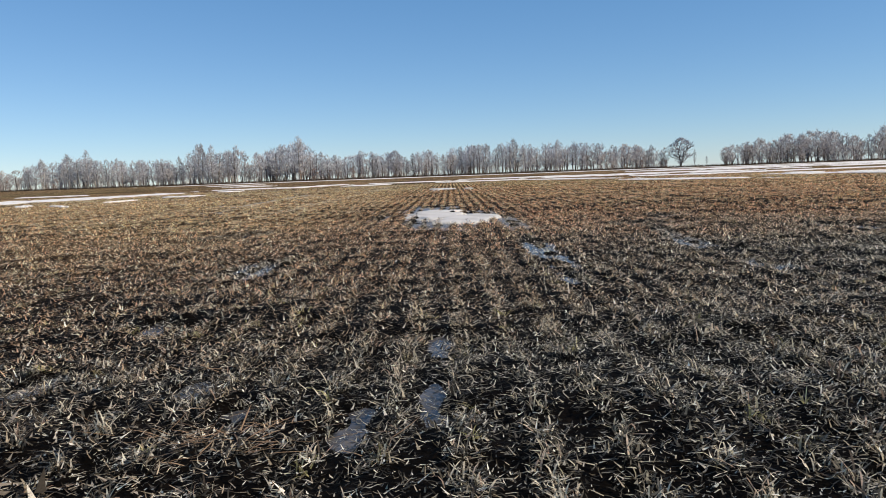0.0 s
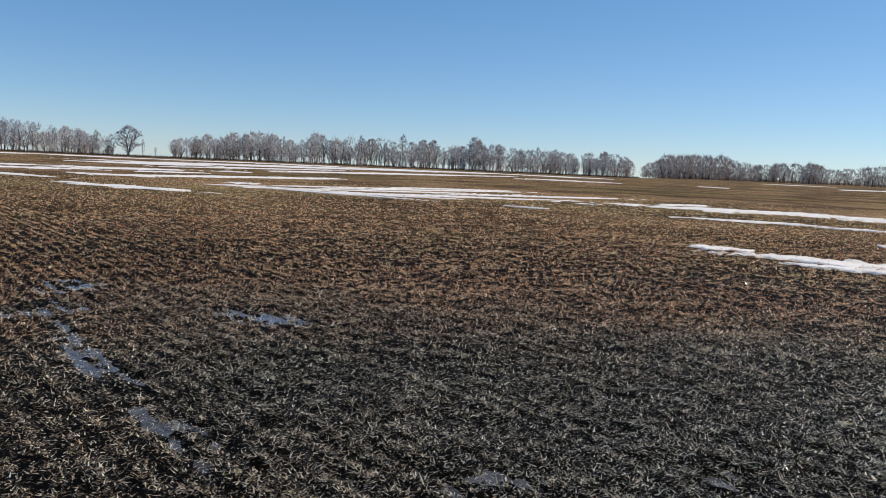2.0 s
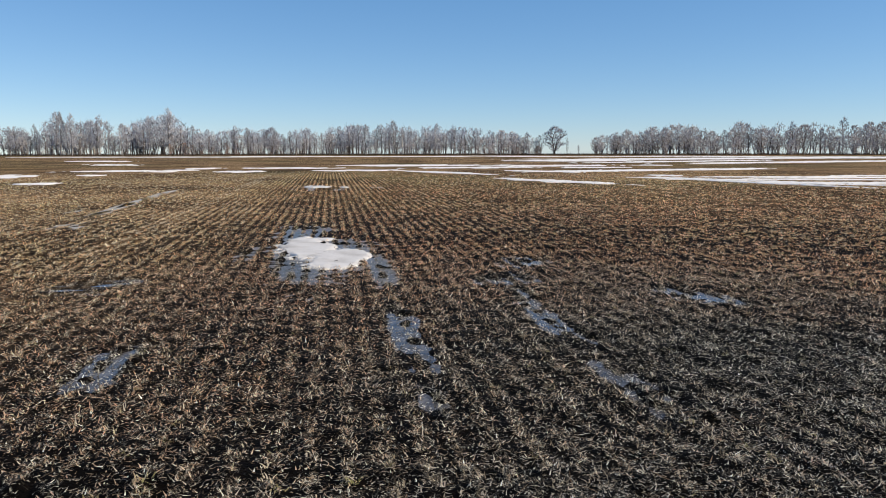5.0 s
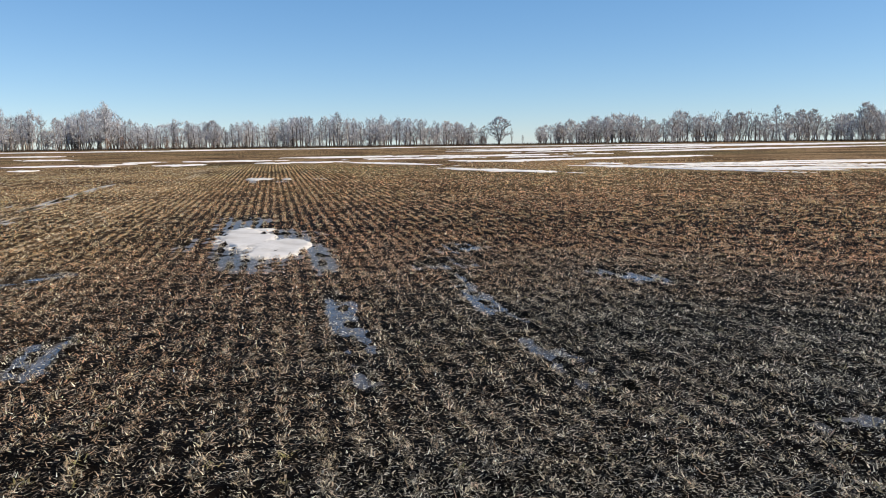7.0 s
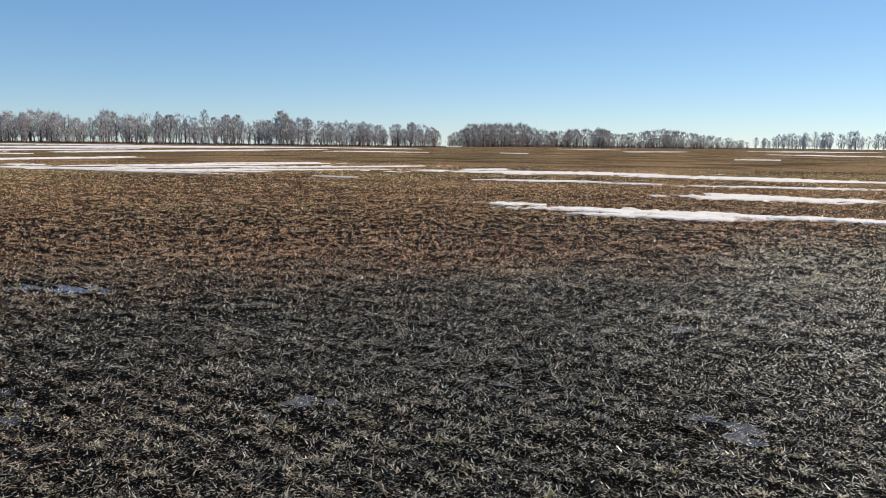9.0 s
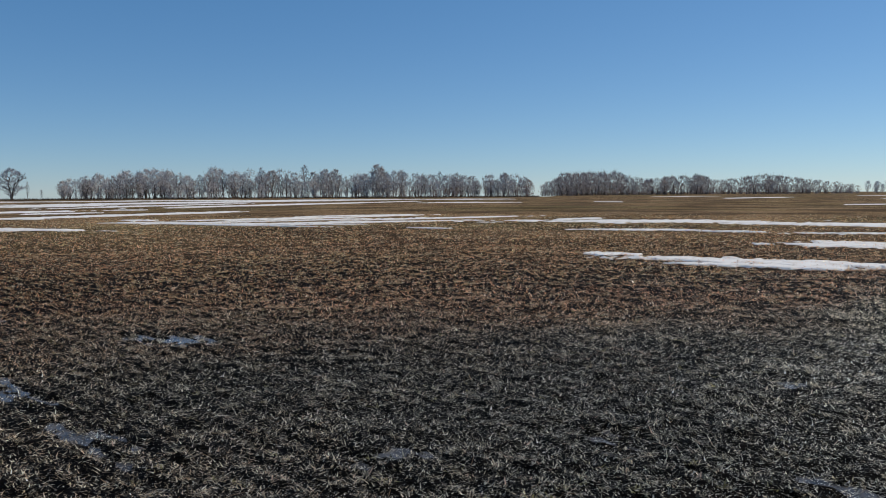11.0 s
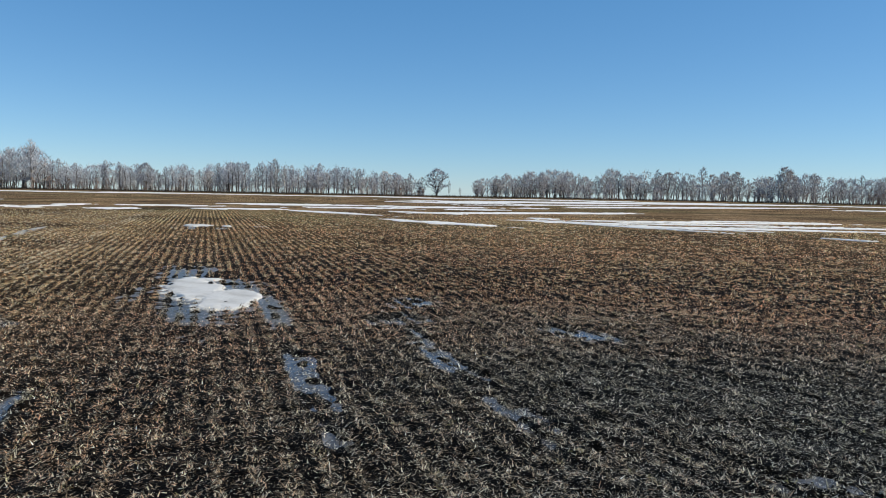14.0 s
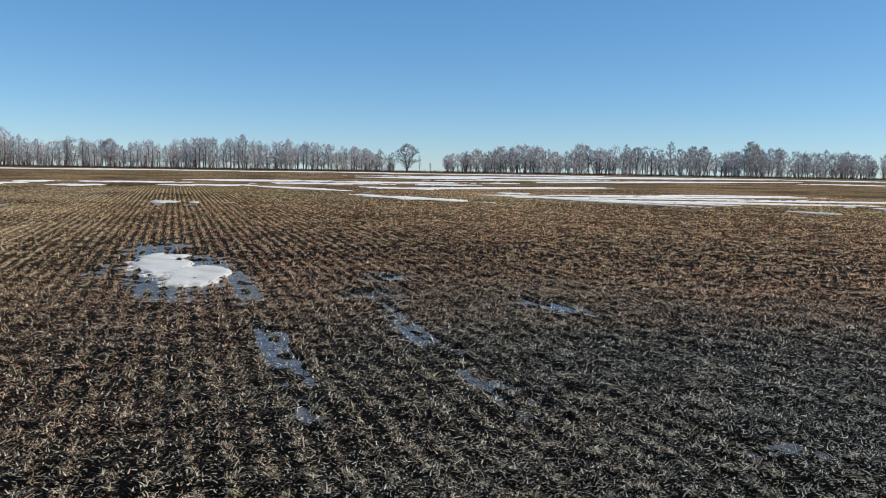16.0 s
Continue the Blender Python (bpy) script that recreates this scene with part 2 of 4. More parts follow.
def open_water(x, y):
    """One where a puddle stands clear of the crop."""
    return np.max([step(1.1, 0.6, reach(x, y, spot) + 0.5 * (CLOD_B(x + 2, y) - 0.5)) for spot in OPEN_WATER], axis=0)


def bare(x, y):
    """One on open ground, none under the thick snow patch and little in open water."""
    return step(0.75, 0.95, np.minimum(reach(x, y, PATCH[0]), reach(x, y, PATCH[1]))) * (1 - 0.85 * open_water(x, y))


def height(x, y):
    r = np.hypot(x, y)
    near = 1 - step(25, 60, r)
    rows = 0.007 * np.cos(2 * math.pi * (x - ROW_START) / ROW) * (1 - step(15, 30, r))
    clods = 0.030 * (CLOD_A(x, y) - 0.5) + 0.036 * (CLOD_B(x, y) - 0.5) + 0.02 * (CLOD_C(x, y) - 0.5)
    wet = flood(x, y)
    torn = 0.045 * (CLOD_C(x + 5, y) - 0.5) + 0.035 * (CLOD_B(x + 4, y) - 0.5) + 0.011 * np.cos(2 * math.pi * (x - ROW_START) / ROW)
    a = np.degrees(np.arctan2(x, y))
    crest = -0.012 * np.maximum(r - 325, 0) * step(56, 51, a) * step(-80, -60, a)
    return crest + near * (rows + clods + torn * step(0.0, 0.4, wet)) - (0.016 + 0.012 * CLOD_A(x + 7, y + 3)) * wet - 0.016 * open_water(x, y)


def dryness(x, y):
    """How far the crop has dried to brown: low in the wet hollow beside the walk."""
    hollow = np.hypot((x - 5.8) / 7.4, (y - 2.0) / 6.6)
    v = hollow + 0.55 * (ZONE_A(x, y) - 0.5) + 0.4 * (ZONE_B(x, y) - 0.5)
    left = 0.35 * step(0.5, -2.5, x) + 0.6 * step(2.5, 7.0, y) * step(5.0, 10.0, x)
    return (0.4 + 0.6 * step(2, 5.5, np.hypot(x, y))) * step(0.35, 1.3, v + left) * (1 - 0.75 * step(0.05, 0.5, flood(x, y)))


def soaking(x, y):
    """One where melt water soaks the crop: in the hollow and down from the thick drifts."""
    hollow = np.hypot((x - 6.5) / 7.0, (y - 1.5) / 5.5)
    below = np.hypot((x - 15.0) / 8.0, (y - 3.0) / 5.5)
    return step(1.25, 0.45, np.minimum(hollow, below) + 0.5 * (ZONE_A(x + 15, y) - 0.5))


# ---- ground ----
def spread(fine0, fine1, fine, mid0, mid1, mid, end):
    lines = list(np.arange(fine0, fine1, fine))
    lines += list(np.arange(fine1, mid1, mid))
    lines = list(np.arange(mid0, fine0, mid)) + lines
    d, high = mid, lines[-1]
    while high < end:
        d *= 1.13
        high += d
        lines.append(high)
    d, low = mid, lines[0]
    while low > -end:
        d *= 1.13
        low -= d
        lines.insert(0, low)
    return np.array(lines)


def mesh_from(name, verts, faces, mat):
    """A mesh from arrays: faces all with the same number of corners."""
    mesh = bpy.data.meshes.new(name)
    n, k = faces.shape
    mesh.vertices.add(len(verts))
    mesh.vertices.foreach_set("co", np.ascontiguousarray(verts, dtype=np.float32).ravel())
    mesh.loops.add(n * k)
    mesh.loops.foreach_set("vertex_index", np.ascontiguousarray(faces, dtype=np.int32).ravel())
    mesh.polygons.add(n)
    mesh.polygons.foreach_set("loop_start", np.arange(0, n * k, k, dtype=np.int32))
    mesh.update(calc_edges=True)
    for m in mat if isinstance(mat, (list, tuple)) else [mat]:
        mesh.materials.append(m)
    return mesh


def sheet(nu, nv):
    i, j = np.meshgrid(np.arange(nu - 1), np.arange(nv - 1), indexing="ij")
    a = (i * nv + j).ravel()
    return np.stack([a, a + nv, a + nv + 1, a + 1], 1)


def make_ground():
    xs = spread(-2.4, 6.2, 0.055, -10, 16, 0.3, 4200)
    ys = spread(1.2, 14.6, 0.06, -1, 17, 0.3, 4200)
    x, y = (v.ravel() for v in np.meshgrid(xs, ys, indexing="ij"))
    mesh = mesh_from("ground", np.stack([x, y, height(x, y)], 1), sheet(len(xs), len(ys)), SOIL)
    mesh.shade_smooth()
    cover = mesh.attributes.new("cover", "FLOAT", "POINT")
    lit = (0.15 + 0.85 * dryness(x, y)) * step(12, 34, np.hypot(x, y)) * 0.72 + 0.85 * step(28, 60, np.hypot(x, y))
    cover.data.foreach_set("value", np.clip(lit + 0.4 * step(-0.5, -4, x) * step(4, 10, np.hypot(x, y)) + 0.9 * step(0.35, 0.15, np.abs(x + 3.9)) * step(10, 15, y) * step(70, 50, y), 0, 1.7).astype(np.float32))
    return tagged(new("ground", mesh), "dark wet ploughland under brown winter crop rows", "field", kind="structure")


make_ground()


# ---- crop: tufts of dead leaves in drilled rows ----
def blades(base, length, width, azimuth, lean, curl, tint, joints=2):
    """Bent tapering leaves: base points and one value each; joints=1 gives single triangles, 3 a smooth arc."""
    n = len(base)
    side = np.stack([-np.sin(azimuth), np.cos(azimuth), np.zeros(n)], 1) * width[:, None] * 0.5
    ahead = np.stack([np.cos(azimuth), np.sin(azimuth), np.zeros(n)], 1)
    up = np.array([0, 0, 1.0])
    along = lambda q: ahead * np.sin(q)[:, None] + up * np.cos(q)[:, None]  # noqa: E731
    low = base[:, 2] + 0.004
    if joints == 3:
        points, shares = [base], (0.34, 0.30, 0.22, 0.14)
        for k, share in enumerate(shares):
            point = points[-1] + length[:, None] * share * along(lean + curl * k / 3)
            point[:, 2] = np.maximum(point[:, 2], low)
            points.append(point)
        a, b, c, d, tip = points
        rims = [(a, 0.7), (b, 1.0), (c, 0.9), (d, 0.6)]
        verts = np.stack([p + side * w * e for p, w in rims for e in (-1, 1)] + [tip], 1).reshape(-1, 3)
        k = np.arange(n)[:, None, None] * 9
        faces = np.array([[0, 1, 3], [0, 3, 2], [2, 3, 5], [2, 5, 4], [4, 5, 7], [4, 7, 6], [6, 7, 8]])
        return verts, (k + faces).reshape(-1, 3), np.repeat(tint, 9, 0)
    one = base + length[:, None] * 0.55 * along(lean)
    two = one + length[:, None] * 0.45 * along(lean + curl)
    two[:, 2] = np.maximum(two[:, 2], low)
    if joints == 1:
        verts = np.stack([base - side, base + side, two], 1).reshape(-1, 3)
        k = np.arange(n)[:, None] * 3
        faces = k + np.array([[0, 1, 2]])
        return verts, faces, np.repeat(tint, 3, 0)
    verts = np.stack([base - side, base + side, one + side * 0.9, one - side * 0.9, two], 1).reshape(-1, 3)
    k = np.arange(n)[:, None, None] * 5
    faces = (k + np.array([[0, 1, 2], [0, 2, 3], [3, 2, 4]])).reshape(-1, 3)
    return verts, faces, np.repeat(tint, 5, 0)


def stuff(name, pieces, mat, label, category):
    verts, faces, tints, shift = [], [], [], 0
    for v, f, c in pieces:
        verts.append(v), faces.append(f + shift), tints.append(c)
        shift += len(v)
    verts, faces, tints = np.concatenate(verts), np.concatenate(faces), np.concatenate(tints)
    mesh = mesh_from(name, verts, faces, mat)
    colour = mesh.attributes.new("tint", "FLOAT_COLOR", "POINT")
    colour.data.foreach_set("color", np.concatenate([tints, soaking(verts[:, 0], verts[:, 1])[:, None]], 1).astype(np.float32).ravel())
    return tagged(new(name, mesh), label, category, kind="stuff")


BROWN, STRAW_TONE, RUST = np.array([0.455, 0.283, 0.168]), np.array([0.62, 0.50, 0.365]), np.array([0.36, 0.205, 0.135])
GREY_GREEN, GREY = np.array([0.245, 0.240, 0.145]), np.array([0.62, 0.575, 0.44])


def warmth(x, y):
    """Leaves are redder away from the wet hollow, and tan on the higher ground at x < 0."""
    tan = step(-0.5, -3.5, x)[:, None]
    return step(4, 15, np.hypot(x, y))[:, None] * (np.array([0.14, -0.06, -0.18]) * (1 - tan) + np.array([0.34, 0.26, 0.06]) * tan)


def faded(tone, x, y):
    """The leaves close to the walk have lost most of their colour."""
    share = ((0.06 + 0.40 * (1 - dryness(x, y))) * step(20, 8, np.hypot(x, y)))[:, None]
    return tone * (1 - share) + tone.mean(1, keepdims=True) * share


def sun_sheen(x, y):
    """One where the sun's sheen on wet, flooded crop is painted as a pale tone."""
    v = np.hypot((x - 11.0) / 8.0, (y + 0.5) / 3.6) + 0.5 * (ZONE_A(x + 61, y) - 0.5) + 0.3 * (ZONE_B(x + 61, y) - 0.5)
    return step(1.3, 0.75, v)[:, None]


def streaked(n):
    """Old rotten leaves are dark, the others pale."""
    return np.where(rng.random((n, 1)) < 0.55, 0.2, 1.6) * np.exp(rng.normal(0, 0.33, (n, 1))).clip(0.4, 2.0)


def leaf_tint(x, y, n, uneven=0.65):
    dry = dryness(x, y)[:, None]
    pick = rng.random((n, 1))
    brown = np.where(pick < 0.62, BROWN, np.where(pick < 0.85, STRAW_TONE, RUST))
    wet = np.where(pick < 0.38, GREY_GREEN, np.where(pick < 0.68, GREY, BROWN * 0.75))
    rust = step(0.5, 0.72, 0.35 * ZONE_A(x + 40, y) + 0.4 * ZONE_B(x + 40, y) + 0.25 * ZONE_C(x + 40, y))[:, None]
    tone = wet * (1 - dry) + brown * dry
    tone = tone * (1 - 0.6 * rust) + RUST * 0.6 * rust
    olive = (0.35 * step(0.45, 0.75, ZONE_A(x + 90, y - 30)))[:, None] * dry
    tone = tone * (1 - olive) + np.array([0.42, 0.335, 0.17]) * olive
    track = (step(0.3, 0.12, np.abs(x + 3.9)) * step(10, 15, y))[:, None]
    tone = tone * (1 - 0.7 * track) + STRAW_TONE * 1.1 * 0.7 * track
    tone = tone * (1 + warmth(x, y))
    tone = faded(tone, x, y)
    # darker tone close to the origin, full from 9 m out
    wet_or_near = 0.84 + 0.16 * step(3, 9, np.hypot(x, y))[:, None]
    # pale leaf colour stands in for sun sheen here
    sheen = 0.8 * sun_sheen(x, y)
    tone = tone * (1 - sheen) + np.array([0.78, 0.74, 0.57]) * sheen
    spots = streaked(n) if uneven > 0.6 else np.exp(rng.normal(-0.12 if uneven > 0.4 else 0, uneven, (n, 1)))
    # overall gain, rising between 9 and 16 m
    return (1.36 + 0.5 * step(9, 16, np.hypot(x, y))[:, None]) * tone * wet_or_near * spots


PALEST = np.array([[0.78, 0.70, 0.55]])


def in_view(x, y, beside=False):
    """The sector that the walk looks into, sown thickly; beside=True gives the rest."""
    a = np.degrees(np.arctan2(x, y))
    if beside:
        return ~in_view(x, y) | (np.hypot(x, y) < 1.2)
    return ((a > -34) & (a < 98)) | ((np.hypot(x, y) < 6) & (a > -60) & (a < 98))


def tufts(r0, r1, per_metre, fade=0.0, beside=False):
    """Places of tufts along the drilled rows between two distances."""
    rows = np.arange(math.floor(-r1 / ROW), math.ceil(r1 / ROW))
    count = int(per_metre * (1.35 * r1))
    x = np.repeat(rows * ROW + ROW_START, count)
    y = rng.uniform(-r1 if beside else -0.35 * r1, r1, len(x))
    x = x + rng.normal(0, 0.027, len(x)) * (0.85 + 0.7 * step(2, 9, x)) + 0.02 * (ZONE_C(np.round(x / ROW) * 7.0, y) - 0.5)
    r = np.hypot(x, y)
    keep = (r > r0) & (r < r1) & in_view(x, y, beside)
    thin = (0.78 + 0.35 * step(0.34, 0.62, ZONE_D(x, y))) * (0.85 + 0.25 * ZONE_C(x, y) * (0.7 + 0.6 * ZONE_B(x, y)))
    thin = thin * (1 - 0.25 * step(0.35, 0.8, flood(x, y)))
    thin = thin * bare(x, y)
    if fade:
        thin = thin * (1 - step(fade, r1, r))
    keep &= rng.random(len(x)) < thin
    return x[keep], y[keep]


def crop(r0, r1, per_metre, leaves, length, width, joints, flat_share, fade=0.0, beside=False):
    x, y = tufts(r0, r1, per_metre, fade, beside)
    plants = len(x)
    vigour = np.repeat(np.exp(rng.normal(0.08, 0.4 if r1 < 4 else 0.3, plants)).clip(0.2, 2.0), leaves)[:, None]
    living = np.repeat((rng.random(plants) < 0.05) & (r1 < 12), leaves)[:, None]
    tall = np.repeat(rng.uniform(0.65, 1.25, plants), leaves)
    x, y = np.repeat(x, leaves), np.repeat(y, leaves)
    n = len(x)
    apart = 0.010 if r1 < 4 else 0.019
    bx, by = x + rng.normal(0, apart, n), y + rng.normal(0, apart, n)
    base = np.stack([bx, by, height(bx, by) - 0.006], 1)
    size = rng.uniform(*length, n) * tall * (0.8 + 0.4 * ZONE_B(bx + 9, by))
    flat = rng.random(n) < flat_share + 0.3 * soaking(bx, by)
    lean = np.where(flat, rng.uniform(0.9, 1.45, n), np.abs(rng.normal(0.3 if r1 < 4 else 0.65, 0.35, n)))
    curl = np.where(flat, rng.uniform(-0.2, 0.9, n), rng.uniform(0.4, 2.7, n))
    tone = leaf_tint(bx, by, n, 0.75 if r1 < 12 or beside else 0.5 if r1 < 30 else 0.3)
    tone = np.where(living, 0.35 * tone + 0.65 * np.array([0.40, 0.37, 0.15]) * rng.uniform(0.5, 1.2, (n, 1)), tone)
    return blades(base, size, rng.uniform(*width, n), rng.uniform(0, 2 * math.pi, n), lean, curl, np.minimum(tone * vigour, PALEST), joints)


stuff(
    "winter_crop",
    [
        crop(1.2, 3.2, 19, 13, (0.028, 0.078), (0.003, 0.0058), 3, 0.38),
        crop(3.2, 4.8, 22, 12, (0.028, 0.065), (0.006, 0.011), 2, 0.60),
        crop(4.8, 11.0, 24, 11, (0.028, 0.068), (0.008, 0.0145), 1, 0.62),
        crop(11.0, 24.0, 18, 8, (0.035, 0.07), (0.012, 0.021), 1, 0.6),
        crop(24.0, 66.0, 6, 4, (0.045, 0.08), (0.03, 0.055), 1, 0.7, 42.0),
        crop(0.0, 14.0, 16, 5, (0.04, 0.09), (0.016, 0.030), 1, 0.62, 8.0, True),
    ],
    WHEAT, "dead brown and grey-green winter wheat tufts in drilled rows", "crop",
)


# ---- chopped straw lying between the rows ----
def litter(r0, full0, full1, r1, density, length, width, joints, low=-60, high=98):
    """Bits of straw between r0 and r1, thinning out towards both ends."""
    n = int(density * math.pi * r1 * r1 * (high - low) / 360)
    a, r = np.radians(rng.uniform(low, high, n)), r1 * np.sqrt(rng.random(n))
    x, y = r * np.sin(a), r * np.cos(a)
    keep = (r > r0) & (rng.random(n) < (0.75 + 0.4 * ZONE_B(x + 3, y + 8)) * (0.7 + 0.5 * step(0.36, 0.66, ZONE_D(x + 33, y))) * (1.0 + 0.3 * np.cos(2 * math.pi * (x - ROW_START) / ROW)) * bare(x, y) * (1 - 0.4 * step(0.35, 0.75, flood(x, y))) * step(r0, full0, r) * step(r1, full1, r))
    x, y = x[keep], y[keep]
    n = len(x)
    base = np.stack([x, y, np.maximum(height(x, y), -0.0135) + rng.uniform(0.002, 0.028, n)], 1)
    pick = rng.random((n, 1))
    dry = dryness(x, y)[:, None]
    tone = np.where(pick < 0.3, STRAW_TONE, np.where(pick < 0.45, GREY * 1.3, BROWN))
    tone = tone * (1 + warmth(x, y))
    tone = (tone * (0.1 + 0.9 * dry) + np.where(pick < 0.5, GREY, GREY_GREEN) * 0.75 * (1 - dry))
    # the same painted sheen on the straw bits
    sheen = 0.8 * sun_sheen(x, y)
    tone = tone * (1 - sheen) + np.array([0.78, 0.74, 0.57]) * sheen
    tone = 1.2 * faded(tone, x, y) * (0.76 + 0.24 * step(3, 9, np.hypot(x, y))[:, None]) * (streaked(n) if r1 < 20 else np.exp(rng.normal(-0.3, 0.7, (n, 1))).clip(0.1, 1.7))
    return blades(base, rng.uniform(*length, n), rng.uniform(*width, n), rng.uniform(0, 2 * math.pi, n), rng.normal(1.35, 0.3, n), rng.normal(0.15, 0.5, n), tone, joints)


def long_straws(places):
    """Loose long stalks: x, y, how many, how far they reach."""
    sets = []
    for px, py, n, far in places:
        x, y = px + rng.normal(0, far, n), py + rng.normal(0, far * 0.6, n)
        base = np.stack([x, y, height(x, y) + rng.uniform(0.015, 0.05, n)], 1)
        tone = np.array([0.50, 0.33, 0.20]) * np.exp(rng.normal(-0.2, 0.45, (n, 1))).clip(0.3, 1.4)
        way = rng.normal(0.35, 0.8, n) + math.pi * rng.integers(0, 2, n)
        sets.append(blades(base, rng.uniform(0.05, 0.12, n), rng.uniform(0.0025, 0.005, n), way, rng.normal(1.4, 0.15, n), rng.normal(0.1, 0.35, n), tone, 3))
    return sets


def glint_chips(r0, r1, density, size, low=-60, high=98):
    """Small chips of leaf and straw, added and coloured near white as sun glints."""
    n = int(density * math.pi * (r1 * r1 - r0 * r0) * (high - low) / 360)
    a, r = np.radians(rng.uniform(low, high, n)), np.sqrt(rng.uniform(r0 * r0, r1 * r1, n))
    x, y = r * np.sin(a), r * np.cos(a)
    keep = rng.random(n) < bare(x, y) * (0.4 + 0.6 * step(0.35, 0.7, ZONE_B(x + 21, y - 4))) * (0.2 + 0.8 * soaking(x, y))
    x, y = x[keep], y[keep]
    n = len(x)
    base = np.stack([x, y, np.maximum(height(x, y), -0.0135) + rng.uniform(0.004, 0.045, n)], 1)
    # the glint is put into this near-white colour
    tone = np.array([0.80, 0.77, 0.70]) * np.exp(rng.normal(-0.1, 0.35, (n, 1))).clip(0.4, 1.2)
    long = rng.uniform(*size, n)
    return blades(base, long, long * rng.uniform(0.3, 0.6, n), rng.uniform(0, 2 * math.pi, n), rng.normal(1.2, 0.45, n), rng.normal(0, 0.4, n), tone, 2 if r1 < 8 else 1)


stuff(
    "straw_litter",
    long_straws([(-0.85, 2.05, 80, 0.13), (-1.15, 3.0, 24, 0.3), (1.6, 3.4, 24, 0.5), (2.4, 4.6, 24, 0.6), (0.2, 4.5, 30, 0.9), (-1.5, 4.8, 30, 0.6), (4.5, 4.5, 36, 1.0), (3.0, 2.6, 30, 0.8)])
    + [
        litter(1.2, 1.3, 2.6, 4.5, 3600, (0.012, 0.040), (0.002, 0.0045), 2),
        litter(1.2, 2.6, 4.5, 6.5, 2600, (0.016, 0.048), (0.0055, 0.0105), 1),
        litter(4.5, 6.5, 9.0, 15.0, 1600, (0.020, 0.05), (0.007, 0.013), 1, -34),
        litter(9.0, 14.0, 26.0, 40.0, 140, (0.035, 0.08), (0.014, 0.026), 1, -34),
        litter(1.2, 1.4, 7.0, 15.0, 200, (0.03, 0.08), (0.016, 0.030), 1, 98, 326),
        litter(0.0, 0.01, 1.1, 1.4, 900, (0.03, 0.06), (0.010, 0.018), 1, 0, 360),
        glint_chips(1.2, 3.5, 1500, (0.004, 0.009)),
        glint_chips(3.5, 7.0, 1300, (0.005, 0.011)),
        glint_chips(7.0, 12.0, 1000, (0.006, 0.012), -20),
        glint_chips(12.0, 20.0, 400, (0.008, 0.015), 20),
    ],
    STRAW, "wet chopped straw scattered over the black soil", "straw",
)


# ---- puddles ----
def pool(name, spot, level, mat, label, category, over=1.55):
    px, py, a, b, turn = spot
    bm = bmesh.new()
    c, s = math.cos(radians(turn)), math.sin(radians(turn))
    ring = []
    for k in range(36):
        q = 2 * math.pi * k / 36
        w = over * (1 + 0.12 * math.sin(3 * q + px) + 0.08 * math.sin(7 * q + py))
        u, v = a * w * math.cos(q), b * w * math.sin(q)
        ring.append(bm.verts.new((u * c - v * s, u * s + v * c, 0)))
    bm.faces.new(ring)
    mesh = bpy.data.meshes.new(name)
    bm.to_mesh(mesh)
    bm.free()
    mesh.materials.append(mat)
    ob = tagged(new(name, mesh), label, category, "puddles in the field")
    ob.location = (px, py, level)
    return ob


for n, spot in enumerate(PUDDLES + NEAR_PUDDLES):
    pool("puddle", spot, (-0.0135 if spot in PUDDLES else -0.0145) - 0.0003 * n, WATER, "shallow puddle of melt water between crop rows", "puddle")
for spot in RUT_PUDDLES:
    pool("puddle", spot, -0.008, ICE, "long grey strip of thin ice in a wheel rut", "puddle")
for n, spot in enumerate(SLUSH_POOLS):
    pool("puddle", spot, -0.008 - 0.0006 * n, SLUSH, "grey slushy melt water round a snow patch", "puddle")


